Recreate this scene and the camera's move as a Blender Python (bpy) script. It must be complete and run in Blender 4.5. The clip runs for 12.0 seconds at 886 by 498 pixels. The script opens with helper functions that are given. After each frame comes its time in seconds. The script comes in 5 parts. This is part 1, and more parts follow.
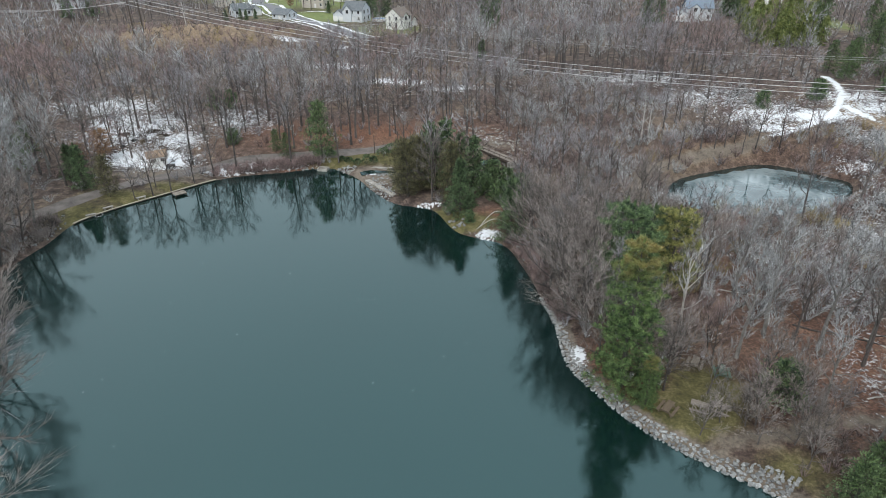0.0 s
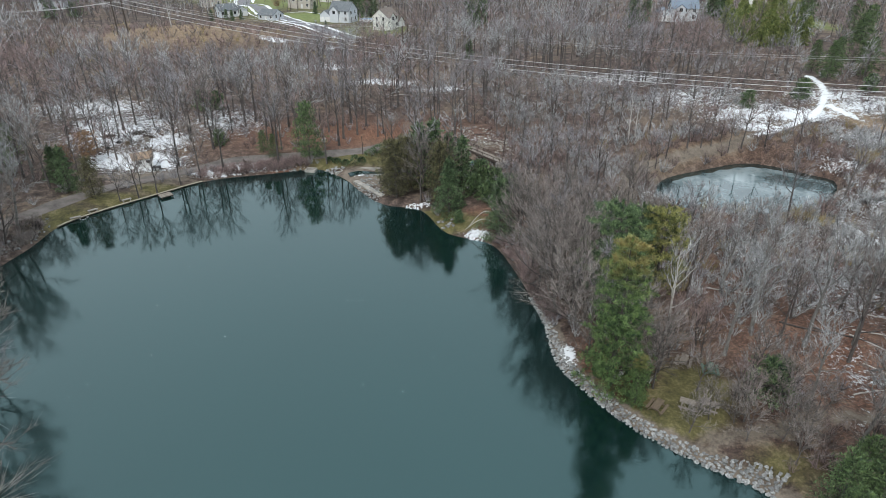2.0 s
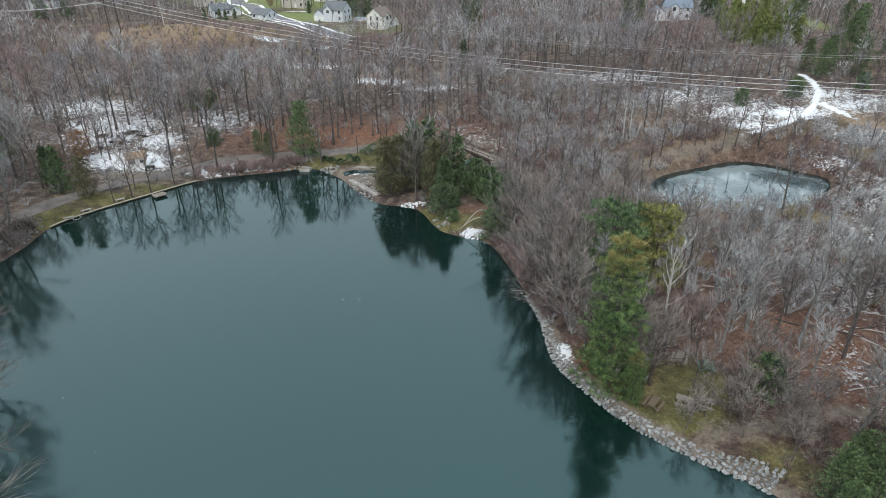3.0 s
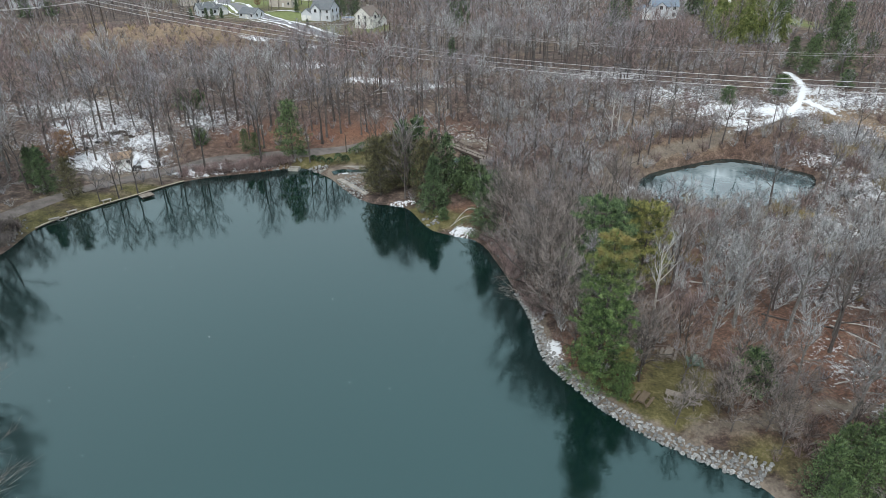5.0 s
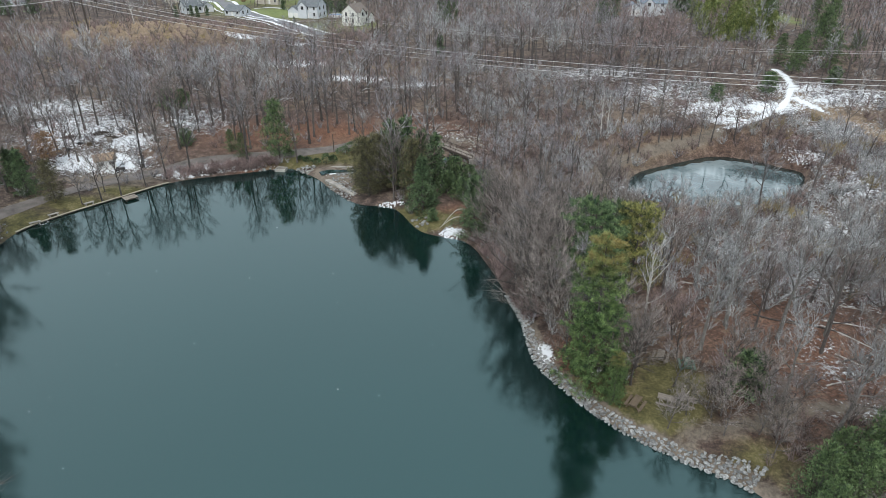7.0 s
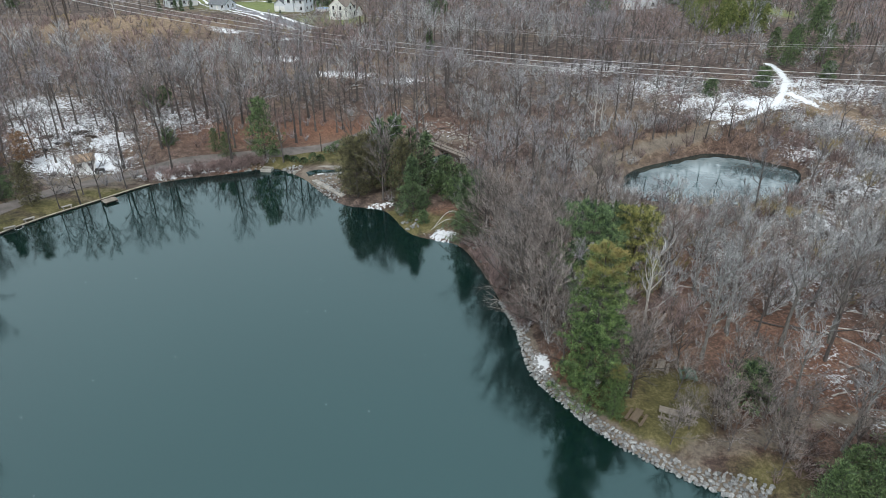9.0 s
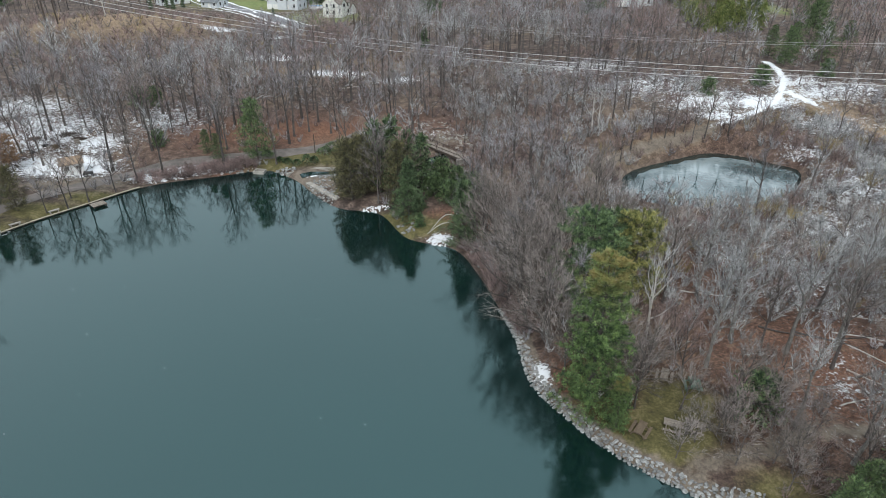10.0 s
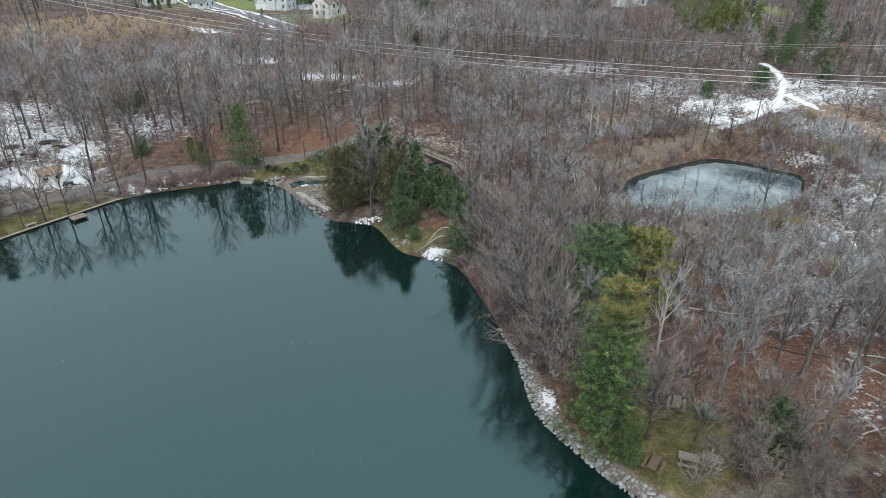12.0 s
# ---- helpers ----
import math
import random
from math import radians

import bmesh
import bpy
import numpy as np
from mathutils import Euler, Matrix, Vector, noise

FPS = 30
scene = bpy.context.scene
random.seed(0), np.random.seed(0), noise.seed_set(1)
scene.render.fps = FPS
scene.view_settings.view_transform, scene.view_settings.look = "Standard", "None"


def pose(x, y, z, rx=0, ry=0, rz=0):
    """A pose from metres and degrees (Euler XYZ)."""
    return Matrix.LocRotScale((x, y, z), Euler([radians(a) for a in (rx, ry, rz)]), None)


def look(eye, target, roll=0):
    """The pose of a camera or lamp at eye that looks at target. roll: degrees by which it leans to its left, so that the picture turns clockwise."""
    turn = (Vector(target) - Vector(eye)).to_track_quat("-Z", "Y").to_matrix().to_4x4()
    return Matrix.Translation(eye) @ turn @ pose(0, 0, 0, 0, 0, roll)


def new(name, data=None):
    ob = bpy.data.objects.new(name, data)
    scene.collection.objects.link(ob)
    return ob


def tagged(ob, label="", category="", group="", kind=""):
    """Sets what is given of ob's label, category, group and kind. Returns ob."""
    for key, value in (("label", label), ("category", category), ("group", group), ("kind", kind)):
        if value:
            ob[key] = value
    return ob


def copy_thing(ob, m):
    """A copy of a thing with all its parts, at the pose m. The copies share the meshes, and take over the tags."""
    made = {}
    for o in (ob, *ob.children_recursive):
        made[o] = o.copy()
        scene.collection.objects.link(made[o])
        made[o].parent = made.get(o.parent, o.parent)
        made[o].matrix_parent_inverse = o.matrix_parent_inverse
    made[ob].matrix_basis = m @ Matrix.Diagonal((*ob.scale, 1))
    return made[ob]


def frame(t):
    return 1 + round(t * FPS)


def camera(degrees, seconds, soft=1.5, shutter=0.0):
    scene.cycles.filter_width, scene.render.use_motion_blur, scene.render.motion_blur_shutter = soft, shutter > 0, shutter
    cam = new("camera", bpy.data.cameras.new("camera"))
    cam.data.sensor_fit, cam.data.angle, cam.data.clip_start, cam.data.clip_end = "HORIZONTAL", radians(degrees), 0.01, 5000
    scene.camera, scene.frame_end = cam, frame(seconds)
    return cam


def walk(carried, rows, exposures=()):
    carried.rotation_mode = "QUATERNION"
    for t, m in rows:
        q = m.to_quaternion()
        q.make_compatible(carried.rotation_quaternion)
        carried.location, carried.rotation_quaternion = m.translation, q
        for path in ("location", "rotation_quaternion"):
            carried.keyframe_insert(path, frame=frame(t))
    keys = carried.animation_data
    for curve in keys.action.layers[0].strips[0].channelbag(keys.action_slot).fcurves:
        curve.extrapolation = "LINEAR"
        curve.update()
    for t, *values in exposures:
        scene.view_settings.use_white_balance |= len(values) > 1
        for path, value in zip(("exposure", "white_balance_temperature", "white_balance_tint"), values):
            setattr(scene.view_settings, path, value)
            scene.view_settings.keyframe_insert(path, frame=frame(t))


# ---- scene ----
cam = camera(71.96, 12.0, soft=0.5)
PATH = [
    (0.0, look((0.000, 0.000, 45.000), (0.000, 88.562, -1.441), -0.24)),
    (0.5, look((-0.022, 0.006, 45.064), (0.433, 88.556, -1.396), -0.21)),
    (1.0, look((-0.039, 0.035, 45.094), (0.879, 88.573, -1.385), -0.19)),
    (1.5, look((-0.011, 0.103, 45.055), (1.336, 88.640, -1.413), -0.16)),
    (2.0, look((-0.025, 0.106, 44.922), (1.794, 88.688, -1.445), -0.13)),
    (2.5, look((-0.094, 0.148, 44.819), (2.081, 88.722, -1.549), -0.11)),
    (3.0, look((-0.152, 0.119, 44.725), (2.516, 88.657, -1.684), -0.11)),
    (5.0, look((-0.108, 0.070, 44.591), (4.201, 88.496, -1.910), -0.04)),
    (5.5, look((-0.047, 0.103, 44.659), (4.639, 88.496, -1.868), 0.01)),
    (6.0, look((0.026, 0.371, 44.688), (5.118, 88.685, -1.945), -0.02)),
    (6.5, look((0.054, 0.766, 44.734), (5.535, 88.970, -2.064), 0.01)),
    (7.0, look((0.089, 1.351, 44.770), (5.988, 89.436, -2.200), 0.00)),
    (9.0, look((0.198, 4.645, 44.784), (7.595, 92.105, -3.131), 0.05)),
    (9.5, look((0.216, 5.709, 44.765), (7.996, 93.017, -3.368), 0.06)),
    (10.0, look((0.154, 6.889, 44.791), (8.320, 94.070, -3.508), 0.04)),
    (10.5, look((0.066, 8.047, 44.812), (8.620, 95.096, -3.657), 0.09)),
    (11.0, look((0.032, 9.298, 44.834), (8.990, 96.222, -3.786), 0.14)),
    (11.5, look((-0.027, 10.482, 44.919), (9.255, 97.385, -3.680), 0.13)),
    (12.0, look((-0.108, 11.400, 44.964), (9.379, 98.346, -3.516), 0.11)),
]
walk(cam, PATH)


# ---- light ----
world = bpy.data.worlds.new("overcast_sky")
scene.world = world
world.use_nodes = True
wn, wl = world.node_tree.nodes, world.node_tree.links
sky = wn.new("ShaderNodeTexSky")
sky.sky_type = 'NISHITA'
sky.sun_disc = False
sky.sun_elevation = radians(38)
sky.sun_rotation = radians(200)
bg = wn["Background"]
veil = wn.new("ShaderNodeMix")
veil.data_type = 'RGBA'
veil.inputs[0].default_value = 0.85
veil.inputs[7].default_value = (7.7, 8.6, 9.2, 1)
wl.new(sky.outputs[0], veil.inputs[6])
wl.new(veil.outputs[2], bg.inputs[0])
bg.inputs[1].default_value = 0.104
sun_data = bpy.data.lights.new("sun", 'SUN')
sun_data.energy = 1.3
sun_data.angle = radians(25)
sun_data.color = (1.0, 0.96, 0.9)
sun = new("sun", sun_data)
sun.matrix_world = look((0, 0, 80), (20, 62, 0))
scene.view_settings.exposure = 0.41


# ---- materials ----
def material(name, rough=0.8, metal=0.0):
    m = bpy.data.materials.new(name)
    m.use_nodes = True
    nt = m.node_tree
    b = nt.nodes["Principled BSDF"]
    b.inputs["Roughness"].default_value = rough
    b.inputs["Metallic"].default_value = metal
    return m, nt, b


def noise_tex(nt, scale, detail=4.0, rough=0.55, coord="Object", stretch=None):
    tc = nt.nodes.new("ShaderNodeTexCoord")
    n = nt.nodes.new("ShaderNodeTexNoise")
    n.inputs["Scale"].default_value = scale
    n.inputs["Detail"].default_value = detail
    n.inputs["Roughness"].default_value = rough
    src = tc.outputs[coord]
    if stretch:
        mp = nt.nodes.new("ShaderNodeMapping")
        mp.inputs["Scale"].default_value = stretch
        nt.links.new(src, mp.inputs[0])
        src = mp.outputs[0]
    nt.links.new(src, n.inputs["Vector"])
    return n.outputs["Fac"]


def ramp(nt, fac, stops):
    r = nt.nodes.new("ShaderNodeValToRGB")
    el = r.color_ramp.elements
    while len(el) < len(stops):
        el.new(0.5)
    for e, (p, c) in zip(el, stops):
        e.position = p
        e.color = (*c, 1)
    nt.links.new(fac, r.inputs[0])
    return r.outputs[0]


def mix(nt, fac, a, b, mode='MIX'):
    m = nt.nodes.new("ShaderNodeMix")
    m.data_type = 'RGBA'
    m.blend_type = mode
    for s, v in ((m.inputs[0], fac), (m.inputs[6], a), (m.inputs[7], b)):
        if isinstance(v, (int, float)):
            s.default_value = v
        elif isinstance(v, tuple):
            s.default_value = (*v, 1)
        else:
            nt.links.new(v, s)
    return m.outputs[2]


def calc(nt, op, a, b=0.0, clamp=False):
    m = nt.nodes.new("ShaderNodeMath")
    m.operation = op
    m.use_clamp = clamp
    for s, v in zip(m.inputs, (a, b)):
        if isinstance(v, (int, float)):
            s.default_value = v
        else:
            nt.links.new(v, s)
    return m.outputs[0]


def relief(nt, bsdf, height, strength, distance):
    bp = nt.nodes.new("ShaderNodeBump")
    bp.inputs["Strength"].default_value = strength
    bp.inputs["Distance"].default_value = distance
    nt.links.new(height, bp.inputs["Height"])
    nt.links.new(bp.outputs[0], bsdf.inputs["Normal"])


def plain(name, c1, c2, scale=3.0, rough=0.8, metal=0.0, bump=0.0, per_object=0.0, stretch=None, fine=6.0):
    """A surface that varies between two colours at two scales, and from object to object."""
    m, nt, b = material(name, rough, metal)
    f = noise_tex(nt, scale, 5, stretch=stretch)
    g = noise_tex(nt, scale * fine, 3, stretch=stretch)
    s = calc(nt, 'ADD', calc(nt, 'MULTIPLY', f, 0.65), calc(nt, 'MULTIPLY', g, 0.35))
    col = ramp(nt, s, [(0.33, c1), (0.67, c2)])
    if per_object:
        oi = nt.nodes.new("ShaderNodeObjectInfo")
        v = calc(nt, 'ADD', calc(nt, 'MULTIPLY', oi.outputs["Random"], 2 * per_object), 1 - per_object)
        hs = nt.nodes.new("ShaderNodeHueSaturation")
        nt.links.new(v, hs.inputs["Value"])
        nt.links.new(col, hs.inputs["Color"])
        col = hs.outputs[0]
    nt.links.new(col, b.inputs["Base Color"])
    if bump:
        relief(nt, b, s, 0.6, bump)
    return m


def foliage(name, c1, c2, rough=0.7, per_object=0.2, tint=None, top=None, clump_shade=0.0):
    """Needles and twigs: each island of the mesh has its own tone. Evergreens also get lit tufts and dark gaps painted
    in.
    """
    m, nt, b = material(name, rough)
    geo = nt.nodes.new("ShaderNodeNewGeometry")
    f = noise_tex(nt, 0.6, 3)
    if clump_shade:
        # noise puts lit tufts and the shade between them into the needle colour
        tuft_shade = calc(nt, 'MULTIPLY', calc(nt, 'SUBTRACT', noise_tex(nt, clump_shade, 2), 0.3), 2.4, True)
        s = calc(nt, 'ADD', calc(nt, 'MULTIPLY', geo.outputs["Random Per Island"], 0.3), calc(nt, 'MULTIPLY', tuft_shade, 0.7))
    else:
        tree = calc(nt, 'MULTIPLY', calc(nt, 'SUBTRACT', noise_tex(nt, 0.28, 3, 0.6), 0.3), 2.5, True)
        s = calc(nt, 'ADD', calc(nt, 'MULTIPLY', geo.outputs["Random Per Island"], 0.5), calc(nt, 'MULTIPLY', calc(nt, 'ADD', f, tree), 0.3))
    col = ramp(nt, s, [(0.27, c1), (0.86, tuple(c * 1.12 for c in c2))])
    if tint:
        worn = calc(nt, 'MULTIPLY', calc(nt, 'SUBTRACT', noise_tex(nt, 0.8, 3), 0.35, True), 4.0, True)
        if top:
            tc = nt.nodes.new("ShaderNodeTexCoord")
            xyz = nt.nodes.new("ShaderNodeSeparateXYZ")
            nt.links.new(tc.outputs["Object"], xyz.inputs[0])
            worn = calc(nt, 'MULTIPLY', worn, calc(nt, 'DIVIDE', calc(nt, 'SUBTRACT', xyz.outputs[2], top[0]), top[1] - top[0], True))
        col = mix(nt, worn, col, tint)
    oi = nt.nodes.new("ShaderNodeObjectInfo")
    v = calc(nt, 'ADD', calc(nt, 'MULTIPLY', oi.outputs["Random"], 2 * per_object), 1 - per_object)
    drift = noise_tex(nt, 0.07, 3, 0.6)
    v = calc(nt, 'MULTIPLY', v, calc(nt, 'ADD', calc(nt, 'MULTIPLY', drift, 0.9), 0.55))
    hs = nt.nodes.new("ShaderNodeHueSaturation")
    nt.links.new(v, hs.inputs["Value"])
    nt.links.new(col, hs.inputs["Color"])
    nt.links.new(hs.outputs[0], b.inputs["Base Color"])
    return m


def ground_material():
    m, nt, b = material("forest_floor", 0.95)
    cov = nt.nodes.new("ShaderNodeVertexColor")
    cov.layer_name = "cover"
    sep = nt.nodes.new("ShaderNodeSeparateColor")
    nt.links.new(cov.outputs[0], sep.inputs[0])
    cov2 = nt.nodes.new("ShaderNodeVertexColor")
    cov2.layer_name = "cover2"
    sep2 = nt.nodes.new("ShaderNodeSeparateColor")
    nt.links.new(cov2.outputs[0], sep2.inputs[0])
    big = noise_tex(nt, 0.05, 4)
    mid = noise_tex(nt, 0.6, 5, 0.65)
    fine = noise_tex(nt, 3.2, 6, 0.75)
    litter = ramp(nt, mid, [(0.32, (0.03, 0.022, 0.019)), (0.5, (0.095, 0.07, 0.06)), (0.68, (0.22, 0.168, 0.142))])
    rust = ramp(nt, fine, [(0.3, (0.13, 0.055, 0.032)), (0.7, (0.27, 0.125, 0.072))])
    tan = ramp(nt, mid, [(0.3, (0.20, 0.145, 0.095)), (0.7, (0.40, 0.30, 0.20))])
    base = mix(nt, calc(nt, 'MULTIPLY', calc(nt, 'SUBTRACT', big, 0.52, True), 2.0, True), litter, tan)
    base = mix(nt, calc(nt, 'MULTIPLY', sep2.outputs[0], calc(nt, 'ADD', calc(nt, 'MULTIPLY', mid, 0.9), 0.35), True), base, rust)
    base = mix(nt, sep2.outputs[1], base, tan)
    speck = ramp(nt, fine, [(0.36, (0.28, 0.26, 0.25)), (0.5, (0.8, 0.78, 0.76)), (0.66, (1.75, 1.7, 1.65))])
    base = mix(nt, 0.8, base, mix(nt, 1.0, base, speck, 'MULTIPLY'))
    grass = ramp(nt, calc(nt, 'ADD', calc(nt, 'MULTIPLY', mid, 0.5), calc(nt, 'MULTIPLY', fine, 0.5)), [(0.36, (0.035, 0.036, 0.014)), (0.5, (0.105, 0.095, 0.034)), (0.66, (0.235, 0.195, 0.10))])
    lawn = ramp(nt, mid, [(0.3, (0.115, 0.155, 0.045)), (0.7, (0.21, 0.24, 0.085))])
    g = mix(nt, sep2.outputs[2], grass, lawn)
    base = mix(nt, calc(nt, 'MULTIPLY', calc(nt, 'ADD', sep.outputs[1], calc(nt, 'SUBTRACT', mid, 0.6)), 2.2, True), base, g)
    dirt = ramp(nt, calc(nt, 'ADD', calc(nt, 'MULTIPLY', mid, 0.5), calc(nt, 'MULTIPLY', fine, 0.5)), [(0.38, (0.085, 0.068, 0.054)), (0.62, (0.24, 0.20, 0.16))])
    base = mix(nt, calc(nt, 'MULTIPLY', calc(nt, 'ADD', sep.outputs[2], calc(nt, 'SUBTRACT', mid, 0.6)), 3.0, True), base, dirt)
    patch = noise_tex(nt, 0.55, 7, 0.8)
    clod = noise_tex(nt, 2.2, 5, 0.75)
    cover = calc(nt, 'ADD', calc(nt, 'MULTIPLY', patch, 0.55), calc(nt, 'MULTIPLY', clod, 0.55))
    sn = calc(nt, 'MULTIPLY', calc(nt, 'SUBTRACT', calc(nt, 'ADD', cover, calc(nt, 'MULTIPLY', sep.outputs[0], 0.55)), 0.75), 14.0, True)
    base = mix(nt, sn, base, (0.78, 0.8, 0.83))
    nt.links.new(base, b.inputs["Base Color"])
    relief(nt, b, calc(nt, 'ADD', fine, calc(nt, 'MULTIPLY', sn, 0.8)), 0.8, 0.15)
    return m


def water_material(name, body, level, ripple):
    m, nt, b = material(name, 0.02)
    f = noise_tex(nt, 0.035, 2)
    nt.links.new(ramp(nt, f, [(0.3, tuple(c * 0.85 for c in body)), (0.7, tuple(c * 1.15 for c in body))]), b.inputs["Base Color"])
    b.inputs["IOR"].default_value = 1.66
    b.inputs["Specular Tint"].default_value = (0.60, 0.98, 1.0, 1)
    b.inputs["Specular IOR Level"].default_value = level
    tc = nt.nodes.new("ShaderNodeTexCoord")
    xyz = nt.nodes.new("ShaderNodeSeparateXYZ")
    nt.links.new(tc.outputs["Object"], xyz.inputs[0])
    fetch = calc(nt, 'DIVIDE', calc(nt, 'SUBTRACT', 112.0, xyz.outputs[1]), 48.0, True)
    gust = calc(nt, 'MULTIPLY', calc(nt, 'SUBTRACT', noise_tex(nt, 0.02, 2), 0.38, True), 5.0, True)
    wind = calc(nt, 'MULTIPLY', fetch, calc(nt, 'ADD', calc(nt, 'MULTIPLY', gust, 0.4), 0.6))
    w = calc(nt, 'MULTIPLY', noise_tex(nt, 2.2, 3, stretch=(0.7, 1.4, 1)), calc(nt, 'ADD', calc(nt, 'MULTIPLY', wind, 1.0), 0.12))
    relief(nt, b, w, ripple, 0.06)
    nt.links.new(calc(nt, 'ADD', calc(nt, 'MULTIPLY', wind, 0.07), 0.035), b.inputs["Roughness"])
    return m


GROUND = ground_material()
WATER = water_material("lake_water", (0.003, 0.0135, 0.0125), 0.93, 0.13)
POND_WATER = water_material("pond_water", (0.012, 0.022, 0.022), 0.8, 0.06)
ICE, _it, _ib = material("wet_grey_ice", 0.035)
_ib.inputs["IOR"].default_value = 2.3
_ic = calc(_it, 'ADD', calc(_it, 'MULTIPLY', noise_tex(_it, 0.1, 3), 0.8), calc(_it, 'MULTIPLY', noise_tex(_it, 1.3, 4), 0.2))
_it.links.new(ramp(_it, _ic, [(0.36, (0.02, 0.042, 0.046)), (0.48, (0.09, 0.135, 0.145)), (0.6, (0.23, 0.29, 0.305))]), _ib.inputs["Base Color"])
relief(_it, _ib, noise_tex(_it, 0.9, 3), 0.05, 0.03)
BARK = plain("grey_bark", (0.032, 0.027, 0.025), (0.155, 0.138, 0.13), 2.5, 0.9, bump=0.02, per_object=0.3, stretch=(3, 3, 0.6))
PALE_BARK = plain("pale_grey_bark", (0.06, 0.057, 0.053), (0.30, 0.29, 0.27), 2.0, 0.9, bump=0.02, per_object=0.2, stretch=(3, 3, 0.6))
TWIG = foliage("bare_twigs", (0.03, 0.028, 0.031), (0.44, 0.425, 0.445), 0.85, 0.3)
TWIG_PALE = foliage("pale_twigs", (0.04, 0.041, 0.043), (0.53, 0.535, 0.54), 0.85, 0.25)
TWIG_TAN = foliage("tan_grey_twigs", (0.03, 0.026, 0.024), (0.41, 0.36, 0.335), 0.85, 0.25)
TWIG_RED = foliage("reddish_twigs", (0.034, 0.024, 0.023), (0.40, 0.30, 0.285), 0.85, 0.2)
BIRCH = plain("white_birch_bark", (0.30, 0.28, 0.26), (0.72, 0.69, 0.65), 3.0, 0.75, stretch=(1, 1, 4))
# needle colours run from painted shaded gaps to painted lit tufts
PINE = foliage("pine_needles", (0.018, 0.038, 0.018), (0.17, 0.25, 0.115), 0.6, 0.15, clump_shade=1.1)
PINE_GOLD = foliage("yellowing_pine_needles", (0.012, 0.036, 0.012), (0.20, 0.295, 0.10), 0.6, 0.1, tint=(0.34, 0.27, 0.10), top=(12.0, 18.0), clump_shade=1.5)
PINE_YELLOW = foliage("golden_needles", (0.05, 0.07, 0.02), (0.43, 0.41, 0.14), 0.6, 0.1, clump_shade=1.5)
PINE_FRESH = foliage("fresh_green_needles", (0.02, 0.042, 0.018), (0.17, 0.245, 0.095), 0.6, 0.15, clump_shade=1.5)
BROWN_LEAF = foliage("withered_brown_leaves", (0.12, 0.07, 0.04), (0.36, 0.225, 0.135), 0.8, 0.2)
PINE_BLUE = foliage("blue_green_needles", (0.015, 0.04, 0.019), (0.19, 0.275, 0.115), 0.6, 0.15, clump_shade=1.5)
CEDAR = foliage("olive_cedar", (0.032, 0.034, 0.018), (0.22, 0.20, 0.095), 0.7, 0.15, clump_shade=1.0)
STRAW = foliage("straw_twigs", (.22, .17, .08), (.40, .32, .16))
STONE = plain("grey_rock", (0.08, 0.083, 0.082), (0.40, 0.405, 0.40), 1.6, 0.85, bump=0.04, per_object=0.38)
CONCRETE = plain("weathered_concrete", (0.22, 0.205, 0.185), (0.45, 0.425, 0.385), 0.8, 0.9, bump=0.01)
GRAVEL = plain("grey_gravel", (0.085, 0.074, 0.068), (0.215, 0.19, 0.175), 0.5, 0.95, bump=0.02, fine=12)
ASPHALT = plain("grey_asphalt", (0.15, 0.15, 0.16), (0.22, 0.22, 0.235), 0.3, 0.9, fine=10)
OLD_WOOD = plain("grey_weathered_wood", (0.15, 0.125, 0.10), (0.34, 0.30, 0.26), 2.0, 0.85, bump=0.01, per_object=0.15, stretch=(1, 6, 6))
DARK_WOOD = plain("dark_creosoted_wood", (0.045, 0.036, 0.03), (0.12, 0.095, 0.08), 2.0, 0.85, stretch=(4, 4, 0.7))
SNOW = plain("snow", (0.70, 0.73, 0.77), (0.84, 0.85, 0.87), 1.2, 0.7, bump=0.05)
STEEL = plain("galvanised_wire", (0.62, 0.62, 0.62), (0.8, 0.8, 0.8), 1.0, 0.45, metal=0.2)
GLASS, _gt, _gb = material("dark_window_glass", 0.08)
_gb.inputs["Base Color"].default_value = (0.03, 0.035, 0.04, 1)
WHITE = plain("white_paint", (0.66, 0.66, 0.65), (0.8, 0.8, 0.79), 0.8, 0.6)


# ---- mesh helpers ----
def mesh(name, verts, faces, mat, smooth=False):
    me = bpy.data.meshes.new(name)
    me.from_pydata([tuple(map(float, v)) for v in verts], [], [tuple(map(int, f)) for f in faces])
    me.materials.append(mat)
    if smooth:
        me.polygons.foreach_set("use_smooth", [True] * len(me.polygons))
    me.update()
    return me


def tri_mesh(name, verts, tris, mat):
    """A mesh from arrays of vertices and triangles."""
    verts = np.asarray(verts, np.float32)
    tris = np.asarray(tris, np.int32)
    me = bpy.data.meshes.new(name)
    me.vertices.add(len(verts))
    me.vertices.foreach_set("co", verts.ravel())
    me.loops.add(tris.size)
    me.loops.foreach_set("vertex_index", tris.ravel())
    me.polygons.add(len(tris))
    me.polygons.foreach_set("loop_start", np.arange(0, tris.size, 3, dtype=np.int32))
    me.materials.append(mat)
    me.update(calc_edges=True)
    return me


def empty(name, m=None):
    ob = new(name)
    ob.empty_display_size = 0.3
    if m is not None:
        ob.matrix_world = m
    return ob


def put(name, me, parent=None, m=None, label=""):
    ob = new(name, me)
    if parent is not None:
        ob.parent = parent
    if m is not None:
        ob.matrix_basis = m
    return tagged(ob, label)


def part(name, bm, mat, parent, label=""):
    """Links a bmesh as one mesh object under a thing or a part."""
    me = bpy.data.meshes.new(name)
    bm.to_mesh(me)
    bm.free()
    me.materials.append(mat)
    return put(name, me, parent, label=label)


